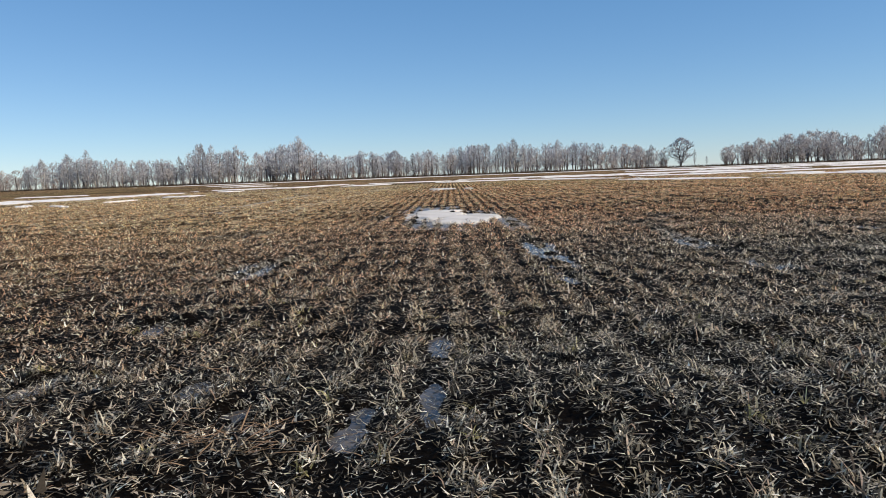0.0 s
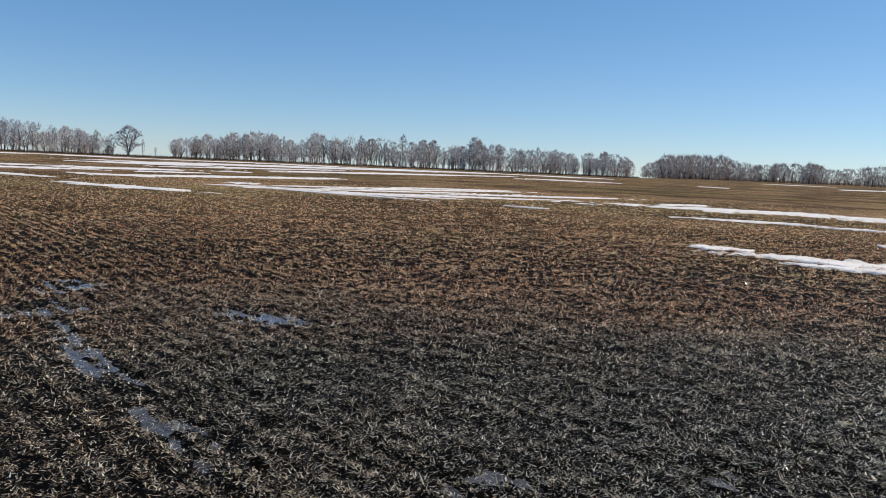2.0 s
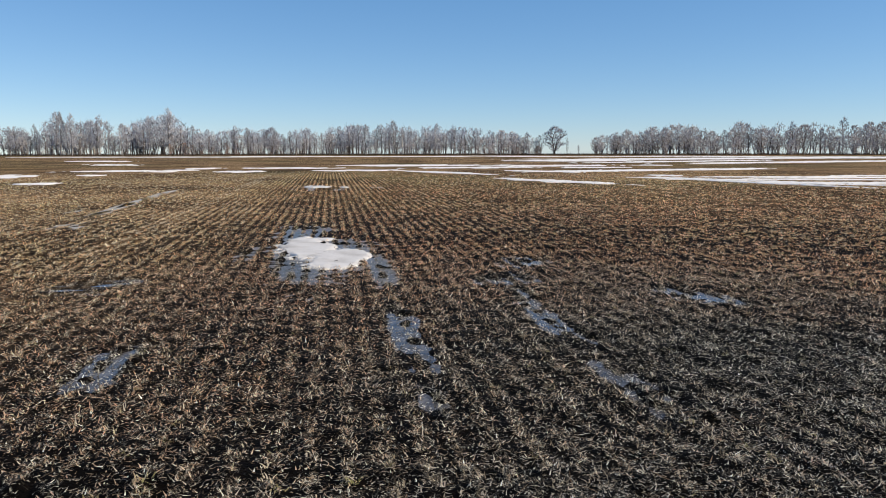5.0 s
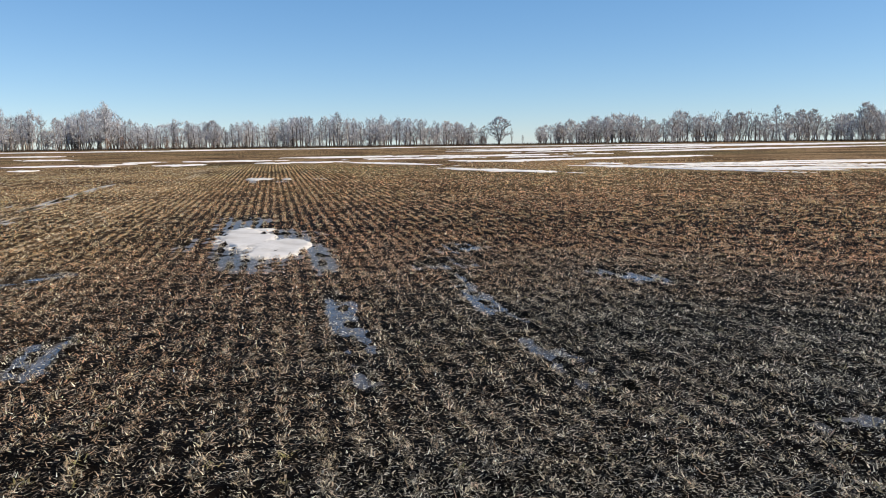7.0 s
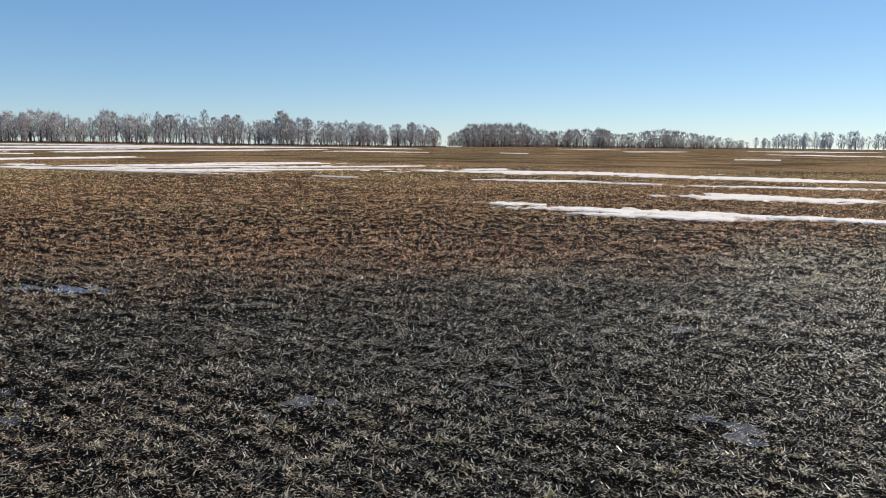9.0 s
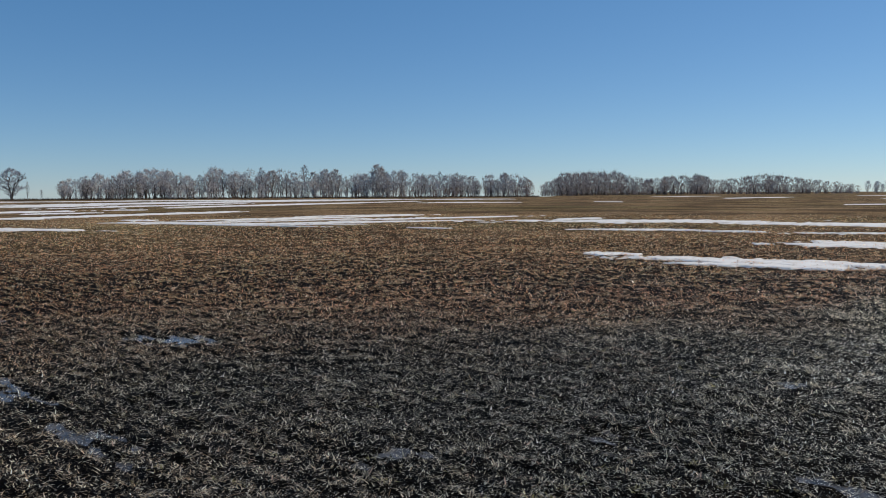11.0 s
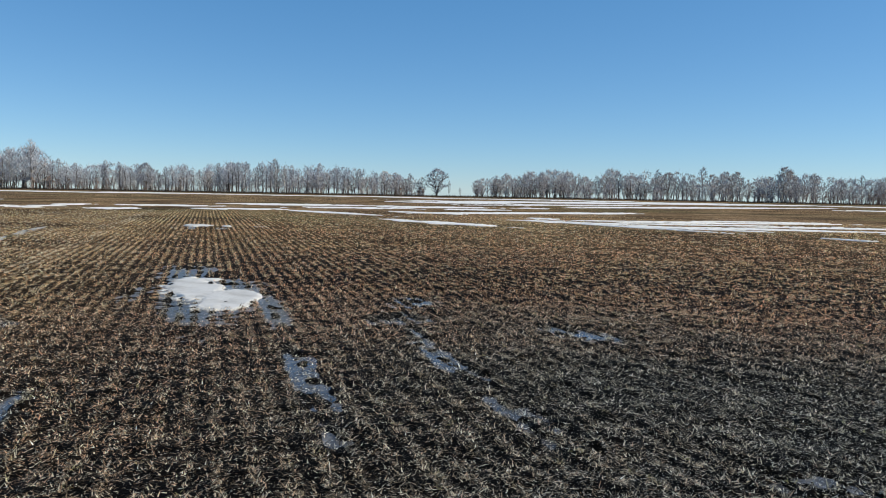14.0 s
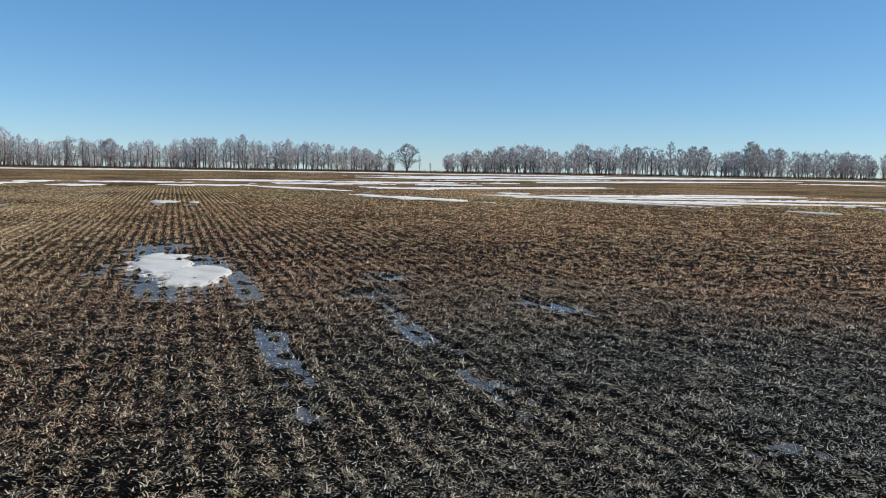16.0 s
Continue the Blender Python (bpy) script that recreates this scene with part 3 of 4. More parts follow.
# ---- snow ----
def snow_body(name, blobs, deep, steps, label, edge, seed, fray=0.0):
    """A melting snow patch: the union of soft-edged ellipses (x, y, half-length, half-width, turn) as one thick sheet."""
    cx, cy = blobs[0][0], blobs[0][1]
    c, s = math.cos(radians(blobs[0][4])), math.sin(radians(blobs[0][4]))
    us, vs = [], []
    for x, y, a, b, _ in blobs:
        u, v = (x - cx) * c + (y - cy) * s, -(x - cx) * s + (y - cy) * c
        us += [u - 1.4 * a, u + 1.4 * a]
        vs += [v - 1.4 * b, v + 1.4 * b]
    nu, nv = steps
    u, v = (w.ravel() for w in np.meshgrid(np.linspace(min(us), max(us), nu), np.linspace(min(vs), max(vs), nv), indexing="ij"))
    x, y = cx + u * c - v * s, cy + u * s + v * c
    big = max(b for *_, b, _ in blobs)
    rough_u, rough_b = Lattice(int(seed * 97) % 9999 + 11, 1.0), Lattice(int(seed * 53) % 9999 + 17, 0.18 * big)
    long = max(a for _, _, a, _, _ in blobs)
    field = np.full(len(x), -9.0)
    for bx, by, a, b, turn in blobs:
        lobe = 1 - reach(x, y, (bx, by, a, b, turn))
        near = np.clip(0.5 + (lobe - field) / 0.5, 0, 1)
        field = field * (1 - near) + lobe * near + 0.25 * near * (1 - near) * 0.5
    field = field + edge * (rough_u(3.2 * u / long, 1.7 * v / big) - 0.5) + 0.6 * edge * (rough_b(x, y) - 0.5)
    crumbs = Lattice(int(seed * 31) % 9999 + 23, max(0.28, 0.007 * math.hypot(cx, cy)))
    if not fray:
        field = field + 0.55 * edge * (crumbs(x, y) - 0.5)
    if fray:
        torn = Lattice(71, 0.10)(x * 0.55, y) + 0.7 * Lattice(72, 0.045)(x * 0.55, y) - 0.85
        field = field + fray * torn * (0.25 + 0.75 * step(0.15, -0.35, x - cx - 0.45)) * step(0.75, 0.2, field)
    top = deep * (np.clip(field, -0.15, 1) / 0.2).clip(-0.5, 1) * (0.8 + 0.4 * rough_b(x + 5, y))
    z = np.where(field > 0, top, -0.05 + 0.2 * np.maximum(field, -0.15))
    quads = sheet(nu, nv)
    quads = quads[(field[quads] > -0.1).any(1)]
    used, back = np.unique(quads, return_inverse=True)
    verts = np.stack([x - cx, y - cy, z], 1)[used]
    if len(quads) == 0:
        return None
    mesh = mesh_from(name, verts, back.reshape(-1, 4), SNOW if name == "snow_drift" else OLD_SNOW)
    mesh.shade_smooth()
    ob = tagged(new(name, mesh), label, "snow", "snow patches on the field")
    ob.location = (cx, cy, 0)
    return ob


snow_body("snow_patch", PATCH, 0.028, (110, 150), "thick white melting snow patch in a slushy puddle", 0.2, 1, 0.42)
snow_body("snow_patch", [(-0.63, 35.1, 0.62, 0.75, 0), (0.55, 34.4, 0.22, 0.3, 0)], 0.05, (40, 40), "small white snow patch across the crop rows", 0.3, 2)

DRIFT_LABEL = "long thin white snow drift lying on the brown field"


def drift(x, y, a, b, turn):
    n = int(abs(x) * 7 + abs(y) * 13) % 100
    far = math.hypot(x, y)
    deep = 0.03 + 0.0003 * min(far, 120)
    return snow_body("snow_drift", [(x, y, a * 1.15, b * 0.62, turn)], deep, (110, 30) if far < 48 else (64, 20), DRIFT_LABEL, 0.85, n + 0.37)


drift(-33.9, 121.3, 4.59, 5.01, -43)
drift(-23.9, 91.4, 2.87, 3.27, -38)
drift(-16.9, 64.4, 3.01, 2.4, 20)
drift(-15.4, 53.3, 0.74, 1.29, -30)
drift(-12.7, 61.7, 0.94, 1.48, -33)
drift(-12.2, 65.9, 1.11, 1.5, 3)
drift(-11.2, 71.9, 2.14, 1.80, 75)
drift(-7, 60.8, 1.45, 3.52, -8)
drift(-7, 72.3, 0.84, 1.88, 54)
drift(-3.1, 72.1, 2.83, 3.35, -10)
drift(-0.2, 62.6, 1.56, 1.21, -62)
drift(2.8, 63.1, 2.2, 3.04, -16)
drift(9.6, 82.7, 7.1, 5.44, 2)
drift(8.5, 55.8, 5.12, 1.38, -65)
drift(13.3, 71.6, 4.92, 4.18, -2)
drift(12, 39.1, 4.08, 1.58, -63)
drift(28.4, 60.6, 10.88, 3.3, 18)
drift(23, 78.6, 4.91, 5.55, 8)
drift(37.1, 113.9, 7.75, 10.73, 17)
drift(16.3, 57.7, 2.76, 1.61, -54)
drift(24.1, 69.7, 2.4, 2.31, 1)
drift(34.3, 78.6, 1.53, 2.67, 26)
drift(65.1, 134.2, 21.25, 13.33, 22)
drift(94.6, 143.6, 40.96, 14.15, 8)
drift(72.8, 99.2, 29.04, 4.90, 22)
drift(51.1, 105, 15.99, 4.40, 28)
drift(21.2, 47, 0.79, 2.04, -14)
drift(20.8, 40.8, 3.67, 1.11, -55)
drift(27, 43.6, 5.1, 0.75, -6)
drift(28, 38.8, 6.27, 0.78, -12)
drift(24, 33.9, 3.01, 0.97, -45)
drift(35.5, 44, 3.83, 1.1, -13)
drift(32.3, 41.4, 6.49, 0.8, -2)
drift(27.6, 34.1, 5.25, 1.25, -24)
drift(36.6, 34.9, 5.85, 1.1, -14)
drift(21.4, 35.3, 4.48, 0.75, -71)
drift(25.3, 25.4, 0.84, 0.53, -67)
drift(39.1, 21.6, 7.14, 3.53, -54)
drift(40.3, 27.1, 2.02, 1.29, -4)
drift(41.1, 11.1, 4.83, 2.62, -75)
drift(29.9, 17.1, 2.36, 1.05, -56)
drift(30.9, 13.5, 1, 0.73, -58)
drift(26, 6.3, 2.38, 2.20, -73)
drift(24.1, 9.5, 0.26, 0.58, -71)
drift(17.6, 8.5, 1.94, 1.25, -73)
drift(17.7, 11, 0.61, 0.78, -61)
drift(18.4, 6.1, 1.44, 1.38, -55)
drift(19, 4.3, 1.05, 0.67, -62)
drift(17.0, 6.7, 1.7, 0.85, -66)
drift(19.3, 3.0, 1.3, 0.6, -72)
drift(33.2, 7.8, 3.2, 0.9, -62)
drift(394.3, 78.8, 72.43, 19.77, -6)
drift(192, 37.4, 8.79, 18.31, -61)
drift(105.3, 28.4, 3.33, 2.98, -22)
drift(115.7, 72, 1.34, 5.52, -10)
drift(274.2, 137.5, 12.25, 15.53, 5)
drift(212.5, 84.8, 18.36, 7.08, 4)
drift(149.6, 137, 9.55, 17.29, -26)
drift(98.1, 88.5, 5.96, 7.64, -35)
drift(-22.4, 45.0, 8.6, 4.6, 75)
drift(-17.4, 30.8, 0.22, 2.18, 26)
drift(-15.0, 28.8, 0.19, 1.85, 37)
drift(-14.9, 34.3, 0.18, 2.34, -2)
drift(-14.4, 40.3, 0.91, 1.34, 87)
drift(-31.9, 61.1, 1.39, 4.32, 87)


# drifts along the foot of the tree belt
for az in range(-18, 44, 5):
    far = 200 + 8 * math.sin(az * 1.7)
    drift(far * math.sin(radians(az)), far * math.cos(radians(az)), 12.5, 11, -az)

# ---- trees ----
def prisms(starts, ends, r0, r1, sides=3):
    """Tapered limbs as open prisms."""
    d = ends - starts
    d = d / np.linalg.norm(d, axis=1, keepdims=True)
    helper = np.where(np.abs(d[:, 2:3]) > 0.9, np.array([[1.0, 0, 0]]), np.array([[0, 0, 1.0]]))
    a = np.cross(d, helper)
    a /= np.linalg.norm(a, axis=1, keepdims=True)
    b = np.cross(d, a)
    rings = []
    for k in range(sides):
        q = 2 * math.pi * k / sides
        w = a * math.cos(q) + b * math.sin(q)
        rings += [starts + w * r0[:, None], ends + w * r1[:, None]]
    verts = np.stack(rings, 1).reshape(-1, 3)
    n = len(starts)
    faces = []
    for k in range(sides):
        m = (k + 1) % sides
        faces.append([2 * k, 2 * m, 2 * m + 1, 2 * k + 1])
    return verts, (np.arange(n)[:, None, None] * 2 * sides + np.array([faces])).reshape(-1, 4)


def grow(seed, crown_low, half_width, stems, lead, points, twigs, droop, width=0.03, peak=0.5):
    """A bare tree 10 m high: branches reach from the stems to points of a lumpy crown and thicken towards the root; twigs are slivers."""
    g = np.random.default_rng(seed)
    nodes, parent, path = [], [], []
    for k in range(stems):
        p = np.array([g.uniform(-1, 1), g.uniform(-1, 1), 0.0]) * (0.0 if stems == 1 else 0.10)
        tilt = np.array([g.normal(0, 0.04), g.normal(0, 0.04), 1.0]) + p * 1.9
        top = 10.0 * lead * (1.0 if k == 0 else g.uniform(0.7, 0.95))
        last = -1
        for i in range(9):
            nodes.append(p.copy()), parent.append(last), path.append(0.0)
            last = len(nodes) - 1
            p = p + tilt * top / 8 + np.array([g.normal(0, 0.08), g.normal(0, 0.08), 0])
    lumps = g.uniform(0.82, 1.12, (5, 8))
    h = g.random(points) ** 0.78
    q = g.uniform(0, 2 * math.pi, points)
    bulge = np.sin(math.pi * np.clip(h, 0.03, 0.985) ** (math.log(0.5) / math.log(peak))) ** 0.55
    far = half_width * bulge * np.sqrt(g.uniform(0.08, 1, points)) * lumps[(h * 4.99).astype(int), (q * 8 / 6.2832).astype(int) % 8]
    goal = np.stack([far * np.cos(q), far * np.sin(q), 10 * (crown_low + (1 - crown_low) * h)], 1)
    ends = []
    for p in goal[np.argsort(np.linalg.norm(goal - [0, 0, 10 * crown_low], axis=1))]:
        known = np.array(nodes)
        gap = p - known
        side = np.hypot(gap[:, 0], gap[:, 1])
        cost = np.linalg.norm(gap, axis=1) + 1.6 * np.maximum(0, 0.55 * side - gap[:, 2]) + 4.0 * (known[:, 2] < 10 * crown_low * 0.8) + 0.4 * np.array(path)
        j = int(np.argmin(cost))
        mid = 0.5 * (nodes[j] + p) + g.normal(0, 0.05, 3) - np.array([0, 0, 0.07]) * np.linalg.norm(p - nodes[j])
        reach_p = path[j] + np.linalg.norm(p - nodes[j])
        nodes.append(mid), parent.append(j), path.append(0.5 * (path[j] + reach_p))
        nodes.append(p), parent.append(len(nodes) - 2), path.append(reach_p)
        ends.append(len(nodes) - 1)
    load = np.zeros(len(nodes))
    load[ends] = 1
    for i in range(len(nodes) - 1, -1, -1):
        if parent[i] >= 0:
            load[parent[i]] += load[i]
    thick = 0.020 * np.maximum(load, 0.4) ** 0.47
    nodes, parent = np.array(nodes), np.array(parent)
    child = np.nonzero(parent >= 0)[0]
    child = child[load[child] > 1]
    limbs_v, limbs_f = prisms(nodes[parent[child]], nodes[child], np.minimum(thick[parent[child]], thick[child] * 1.35), thick[child])
    fine = np.nonzero((parent >= 0) & (load <= 4) & (load > 0))[0]
    pick = g.choice(fine, twigs)
    a, b = nodes[parent[pick]], nodes[pick]
    root = a + (b - a) * g.uniform(0.25, 1.05, (twigs, 1)) + g.normal(0, 0.05, (twigs, 3))
    way = (b - a) / np.linalg.norm(b - a, axis=1, keepdims=True) + g.normal(0, 0.6, (twigs, 3))
    way[:, 2] += 0.3 - 1.2 * droop
    way /= np.linalg.norm(way, axis=1, keepdims=True)
    long = g.uniform(0.35, 0.95, twigs) * (0.7 + 0.12 * half_width)
    side = np.cross(way, g.normal(0, 1, (twigs, 3)))
    side *= (width * g.uniform(0.5, 1.2, (twigs, 1))) / np.linalg.norm(side, axis=1, keepdims=True)
    twig_v = np.stack([root - side, root + side, root + way * long[:, None]], 1).reshape(-1, 3)
    last = np.nonzero((parent >= 0) & (load == 1))[0]
    rim = np.cross(nodes[last] - nodes[parent[last]], g.normal(0, 1, (len(last), 3)))
    rim *= 0.034 / np.linalg.norm(rim, axis=1, keepdims=True)
    tip_v = np.stack([nodes[parent[last]] - rim, nodes[parent[last]] + rim, nodes[last]], 1).reshape(-1, 3)
    twig_v = np.concatenate([twig_v, tip_v])
    scale = 10.0 / max(limbs_v[:, 2].max(), np.percentile(twig_v[:, 2], 99.5))
    return limbs_v * scale, limbs_f, twig_v * scale, np.arange(len(twig_v)).reshape(-1, 3)


def tree(parts, bark, twig, name, label, category):
    lv, lf, tv, tf = parts
    base = tagged(new(name), label, category, "bare trees of the shelter belt")
    for part_name, v, f, mat in (("trunk", lv, lf, bark), ("crown", tv, tf, twig)):
        ob = new(part_name, mesh_from(part_name, v, f, mat))
        ob.parent = base
    return base


KINDS = {
    "birch": [grow(s, 0.2, 2.1, 1, 0.86, 130, 1700, 0.22, 0.028, 0.42) for s in (11, 12, 13, 14)],
    "poplar": [grow(s, 0.22, 2.0, 1, 0.7, 130, 1500, 0.0, 0.028, 0.55) for s in (21, 22, 23, 24)],
    "clump": [grow(s, 0.2, 2.5, 4, 0.55, 140, 1800, 0.05, 0.029, 0.55) for s in (31, 32, 33)],
    "round": [grow(s, 0.12, 3.3, 2, 0.6, 260, 4200, -0.1, 0.034, 0.58) for s in (41,)],
    "maple": [grow(s, 0.2, 3.0, 2, 0.5, 140, 2000, 0.0, 0.029, 0.6) for s in (51, 52, 53, 54)],
    "bush": [grow(s, 0.03, 3.4, 5, 0.3, 80, 1100, -0.1, 0.05, 0.5) for s in (61, 62)],
}
LOOKS = {
    "birch": (BIRCH_BARK, HAZED_PALE_TWIG, "birch_tree", "tall bare birch with pale bark and fine hanging twigs", "tree"),
    "poplar": (DARK_BARK, HAZED_PALE_TWIG, "poplar_tree", "slender bare grey tree in the shelter belt", "tree"),
    "clump": (BIRCH_BARK, BROWN_TWIG, "birch_clump", "bare many-stemmed birch clump in the shelter belt", "tree"),
    "round": (DARK_BARK, HAZED_PALE_TWIG, "lone_tree", "tall bare tree standing alone, with a rounded crown", "tree"),
    "maple": (DARK_BARK, BROWN_TWIG, "maple_tree", "dense bare dark-branched tree in the shelter belt", "tree"),
    "bush": (DARK_BARK, RED_TWIG, "shrub", "reddish-brown bare shrub at the foot of the trees", "shrub"),
}
MODELS = {k: [] for k in KINDS}


def plant(kind, az, far, tall, wide=1.0):
    """One tree, by bearing from the rows' direction, distance and height."""
    n = random.randrange(len(KINDS[kind]))
    k = tall / 10
    w = k * wide * random.uniform(0.9, 1.15)
    place = Matrix.Translation((far * math.sin(radians(az)), far * math.cos(radians(az)), -0.05))
    m = place @ Matrix.Rotation(random.uniform(0, 6.28), 4, "Z") @ Matrix.Diagonal((w, w, k, 1))
    for known, model in MODELS[kind]:
        if known == n:
            return copy_thing(model, m)
    model = tree(KINDS[kind][n], *LOOKS[kind])
    model.matrix_basis = m
    MODELS[kind].append((n, model))
    return model


def belt_distance(az):
    return np.interp(az, [-45, -30, -17, 0, 17, 30, 45, 53], [330, 300, 265, 255, 255, 280, 285, 300])


# outline of the belt: bearing, height of the top above the horizon (degrees), kind
TALL = [
    (-30.3, 1.07, "maple"), (-29.5, 1.08, "maple"), (-28.0, 1.73, "birch"), (-26.5, 2.03, "birch"), (-25.3, 1.85, "birch"), (-24.1, 1.63, "poplar"),
    (-23.4, 1.68, "birch"), (-21.8, 1.56, "poplar"), (-20.5, 1.72, "poplar"), (-19.4, 1.37, "birch"), (-17.9, 2.59, "birch"), (-17.2, 2.00, "birch"),
    (-15.5, 2.24, "birch"), (-14.1, 1.85, "birch"), (-12.4, 2.41, "birch"), (-11.1, 2.75, "birch"), (-9.5, 1.78, "birch"), (-8.5, 1.51, "poplar"),
    (-6.7, 1.89, "poplar"), (-5.8, 1.65, "birch"), (-4.1, 1.65, "round"), (-1.6, 1.67, "poplar"), (0.0, 1.82, "maple"), (1.8, 2.01, "poplar"),
]
TALL_MID = [
    (3.6, 2.04, "poplar"), (4.7, 2.20, "birch"), (5.9, 1.82, "poplar"), (7.9, 1.97, "birch"), (9.2, 1.95, "poplar"), (10.8, 1.77, "poplar"),
    (12.7, 1.50, "maple"), (13.5, 1.40, "maple"), (14.3, 1.25, "maple"), (15.2, 1.18, "maple"), (15.5, 1.10, "clump"), (16.6, 1.98, "round"), (17.5, 0.98, "poplar"), (18.3, 0.50, "poplar"),
    (19.5, 0.99, "maple"), (21.0, 1.63, "maple"), (22.8, 1.68, "maple"), (24.4, 1.95, "maple"), (25.6, 1.98, "maple"), (26.9, 1.73, "maple"),
    (27.9, 1.29, "maple"), (29.0, 2.15, "maple"), (30.5, 1.84, "maple"), (32.6, 2.09, "poplar"), (33.3, 2.15, "maple"), (35.0, 1.73, "maple"),
]
TALL_RIGHT = [
    (36.3, 1.94, "clump"), (37.2, 1.85, "clump"), (37.9, 1.68, "clump"), (39.1, 1.58, "maple"), (40.2, 1.74, "clump"), (41.0, 2.01, "clump"),
    (41.8, 1.95, "clump"), (42.8, 1.76, "clump"), (44.6, 1.58, "maple"), (47.0, 1.50, "maple"), (48.4, 1.40, "maple"), (50.0, 1.58, "clump"), (51.7, 1.47, "maple"), (52.3, 0.94, "bush"),
]
random.seed(5)
for az, el, kind in TALL + TALL_MID + TALL_RIGHT:
    far = float(belt_distance(az)) + random.uniform(-3, 6)
    plant(kind, az, far, 1.6 + far * math.tan(radians(el)), {"birch": 0.85, "poplar": 0.85, "round": 1.15}.get(kind, 1.05))

OUTLINE_AZ = [row[0] for row in TALL + TALL_MID + TALL_RIGHT]
OUTLINE_EL = [row[1] for row in TALL + TALL_MID + TALL_RIGHT]


def between(az, choices):
    """Lower trees that fill the belt under its outline."""
    far = float(belt_distance(az)) + random.uniform(0, 22)
    el = float(np.interp(az, OUTLINE_AZ, OUTLINE_EL)) * random.uniform(0.72, 0.97)
    plant(random.choice(choices), az, far, 1.6 + far * math.tan(radians(el)), random.uniform(0.9, 1.2))


az = -44.0
while az < 52:
    az += random.uniform(0.4, 0.75)
    if 14.9 < az < 19.2:
        continue
    if az < -14:
        between(az, ["birch", "birch", "poplar", "maple"])
    elif az < 15:
        between(az, ["poplar", "birch", "poplar", "maple"])
    elif az < 35:
        between(az, ["maple", "maple", "clump", "poplar"])
    else:
        between(az, ["clump", "clump", "maple", "birch"])

for az0, az1, n, low, high in ((-12, -4, 16, 3.5, 6.5), (-33, -27, 8, 4, 6.5), (42, 52.4, 20, 4, 6), (12, 14.4, 6, 3.5, 5.5), (15.1, 15.6, 6, 4.0, 5.5), (26, 36, 8, 3, 5), (-26, -13, 8, 2.5, 4)):
    for _ in range(n):
        az = random.uniform(az0, az1)
        plant("bush", az, float(belt_distance(az)) - random.uniform(0, 5), random.uniform(low, high), 0.9)


def wood(name, az0, az1, far0, far1, outline, count, mats, label, kinds, thin=5, fat=2.0, tiers=(0.6, 0.75, 0.9, 1.05), deep=45):
    """A distant wood as one mass of bare trees."""
    groups = ([], [])
    shift = [0, 0]
    for _ in range(count):
        f = random.random()
        az, far = az0 + f * (az1 - az0), far0 + f * (far1 - far0) + random.uniform(0, deep)
        el = float(np.interp(az, [o[0] for o in outline], [o[1] for o in outline])) * random.choice(tiers)
        lv, lf, tv, tf = random.choice(KINDS[random.choice(kinds)])
        k = (1.6 + far * math.tan(radians(el))) / 10
        q = random.uniform(0, 6.28)
        turn = np.array([[math.cos(q), -math.sin(q), 0], [math.sin(q), math.cos(q), 0], [0, 0, 1]]) * np.array([[k * 1.15], [k * 1.15], [k]])
        at = np.array([far * math.sin(radians(az)), far * math.cos(radians(az)), -0.1])
        tv3 = tv.reshape(-1, 3, 3)[::thin]
        mid = tv3.mean(1, keepdims=True)
        tv2 = (mid + (tv3 - mid) * fat).reshape(-1, 3)
        tris = np.concatenate([lf[:48, [0, 1, 2]], lf[:48, [0, 2, 3]]])
        for g, v, t in ((0, lv, tris), (1, tv2, np.arange(len(tv2)).reshape(-1, 3))):
            groups[g].append((v @ turn.T + at, t + shift[g]))
            shift[g] += len(v)
    limbs = np.concatenate([v for v, _ in groups[0]]), np.concatenate([t for _, t in groups[0]])
    twigs = np.concatenate([v for v, _ in groups[1]]), np.concatenate([t for _, t in groups[1]])
    mesh = mesh_from(name, np.concatenate([limbs[0], twigs[0]]), np.concatenate([limbs[1], twigs[1] + len(limbs[0])]), mats)
    index = np.r_[np.zeros(len(limbs[1])), np.ones(len(twigs[1]))].astype(np.int32)
    mesh.polygons.foreach_set("material_index", index)
    return tagged(new(name, mesh), label, "wood", kind="stuff")


def rear(az0, az1, count, mats, kinds):
    """The rear rows of the belt, seen between the front trees."""
    outline = [(a, e) for a, e in zip(OUTLINE_AZ, OUTLINE_EL)]
    wood("tree_belt", az0, az1, float(belt_distance(az0)) + 8, float(belt_distance(az1)) + 8, outline, count, mats,
         "rear rows of bare trees in the shelter belt", kinds, 7, 2.2, (0.5, 0.66, 0.8, 0.92), 22)


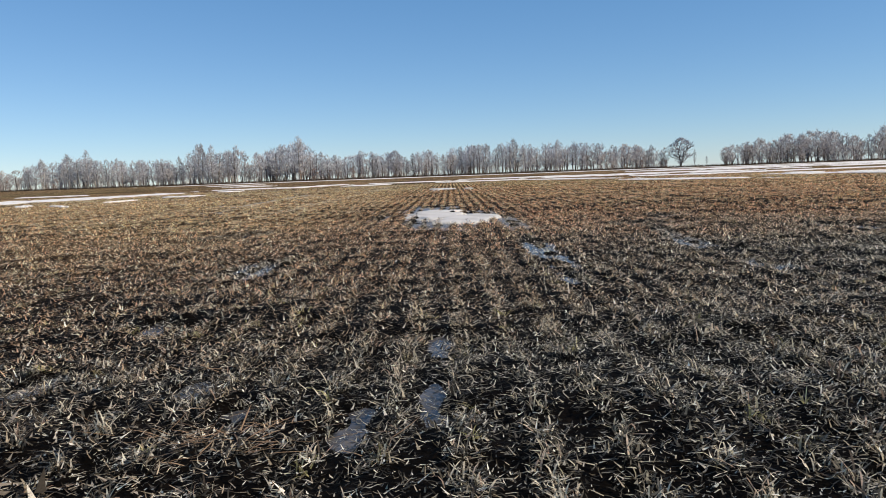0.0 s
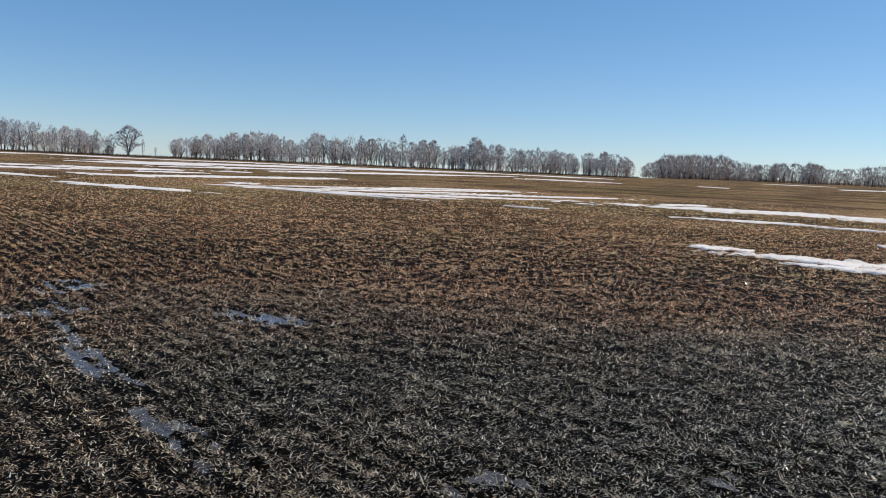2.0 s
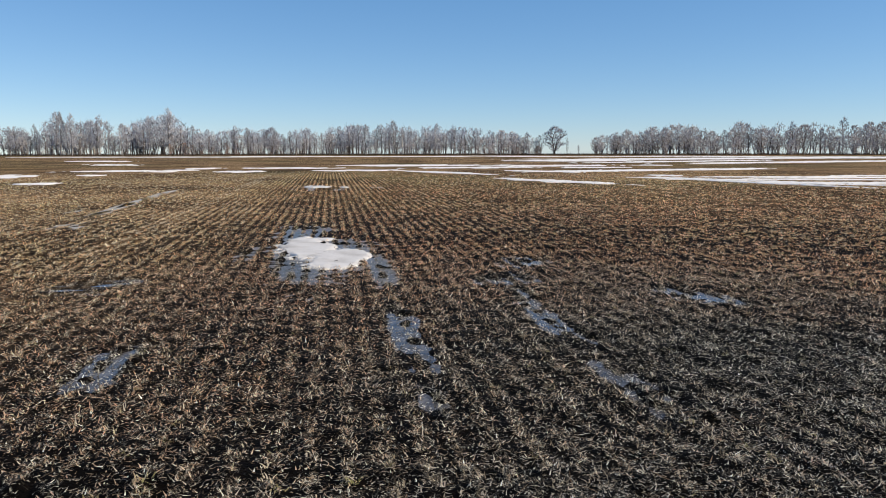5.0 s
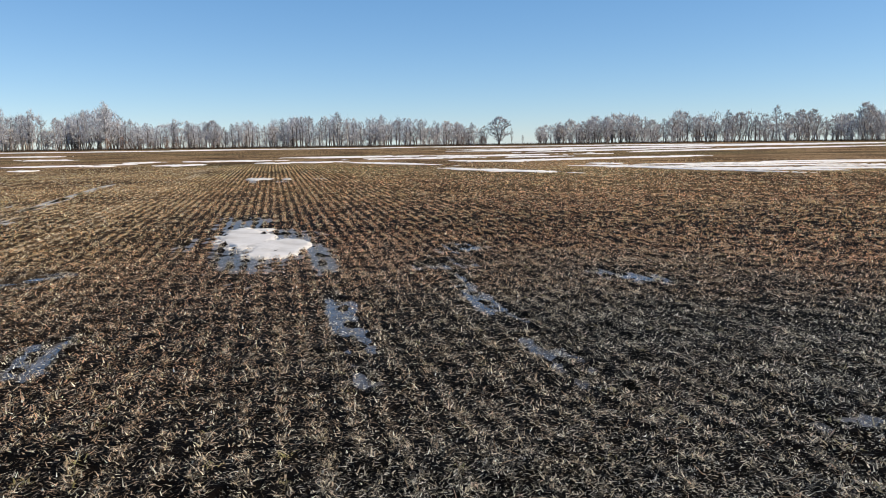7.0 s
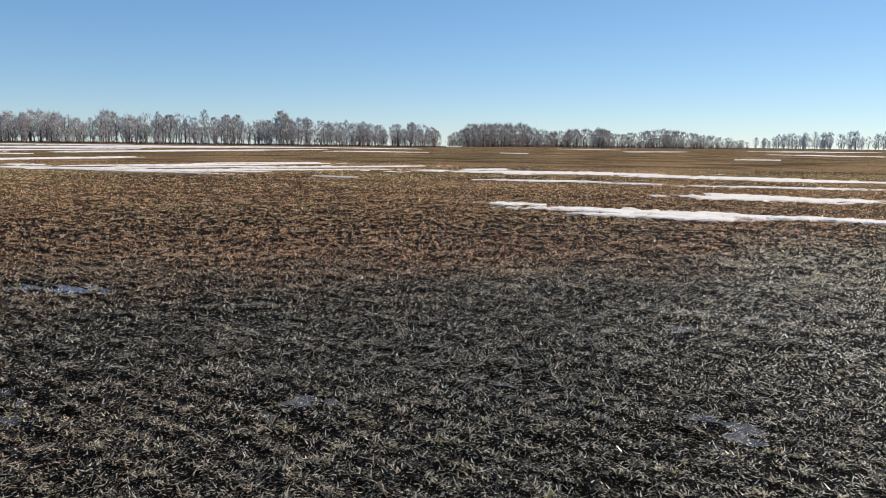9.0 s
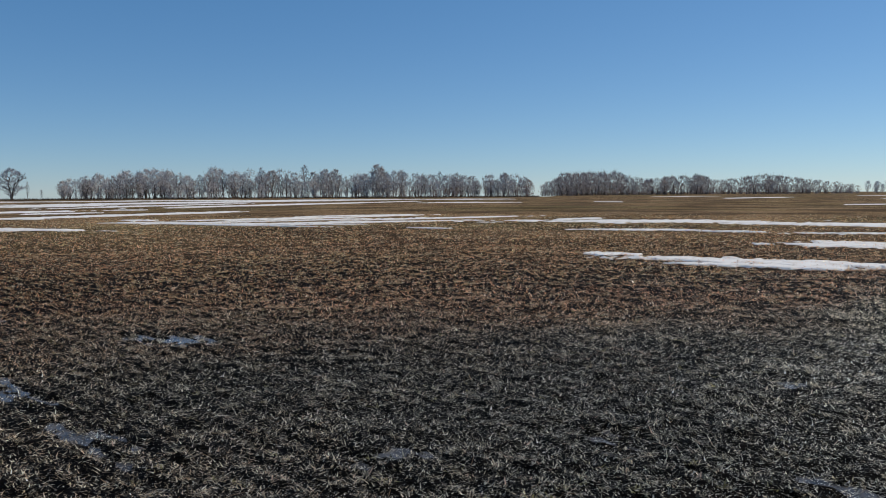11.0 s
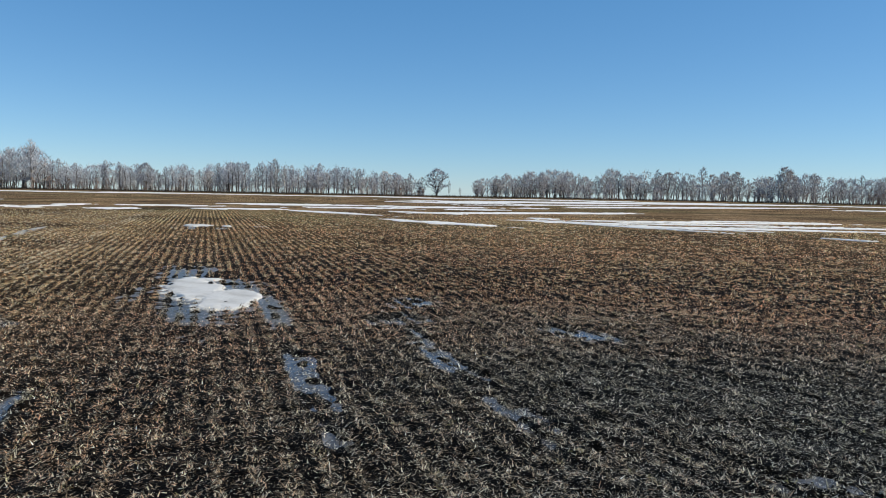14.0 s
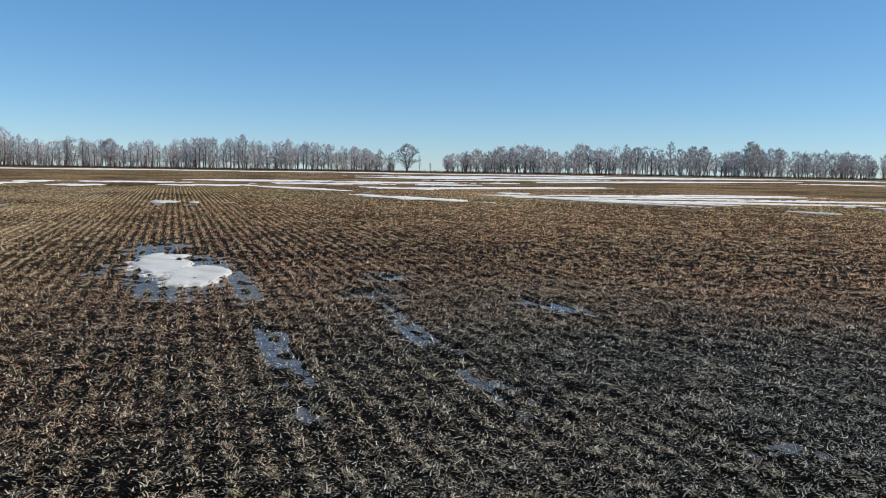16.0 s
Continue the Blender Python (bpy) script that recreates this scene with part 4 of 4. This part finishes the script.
rear(-44, -14, 240, [BIRCH_BARK, HAZED_PALE_TWIG], ["birch", "poplar", "maple"])
rear(-14, 14.7, 230, [DARK_BARK, HAZED_PALE_TWIG], ["poplar", "birch", "maple"])
rear(19.4, 52.6, 240, [DARK_BARK, BROWN_TWIG], ["maple", "clump", "poplar"])


def undergrowth(az0, az1, count):
    wood("undergrowth", az0, az1, float(belt_distance(az0)) - 4, float(belt_distance(az1)) - 4, [(az0, 0.85), (az1, 0.85)], count, [DARK_BARK, BROWN_TWIG],
         "low bare brushwood along the foot of the belt", ["bush"], 7, 2.0, (0.4, 0.6, 0.8, 1.1), 24)


undergrowth(-44, 15.7, 345)
undergrowth(19.6, 52.6, 110)

wood("far_wood", 53.2, 74.3, 380, 700, [(53, 0.5), (54.6, 1.40), (58.3, 1.56), (60.4, 1.0), (64.1, 1.24), (65.7, 0.84), (68.7, 1.23), (70.9, 0.89), (72.9, 0.67), (74.3, 0.44)],
     480, [DARK_BARK, HAZED_WARM_TWIG], "distant dark bare wood along the horizon", ["maple", "clump", "bush", "bush"], 11, 2.6, (0.3, 0.5, 0.7, 0.88, 1.02))
wood("far_wood", 74.6, 104, 760, 820, [(74.6, 0.64), (76.4, 0.92), (78.5, 1.05), (81.3, 1.13), (90, 1.1), (104, 1.0)],
     280, [BIRCH_BARK, HAZED_PALE_TWIG], "distant pale birch wood on the horizon", ["poplar", "birch", "clump"], 8, 2.4)


def weeds():
    n = 26000
    a = rng.uniform(-45, 53, n)
    far = np.array(belt_distance(a)) - rng.uniform(-6, 9, n)
    x, y = far * np.sin(np.radians(a)), far * np.cos(np.radians(a))
    base = np.stack([x, y, np.full(n, -0.02)], 1)
    tone = np.array([[0.08, 0.06, 0.045]]) * rng.uniform(0.5, 1.5, (n, 1))
    return blades(base, rng.uniform(0.3, 0.9, n), rng.uniform(0.08, 0.2, n), rng.uniform(0, 6.28, n), np.abs(rng.normal(0, 0.2, n)), rng.uniform(0, 0.5, n), tone, 1)


stuff("dead_weeds", [weeds()], WHEAT, "dark dead weeds and undergrowth along the belt's foot", "weeds")
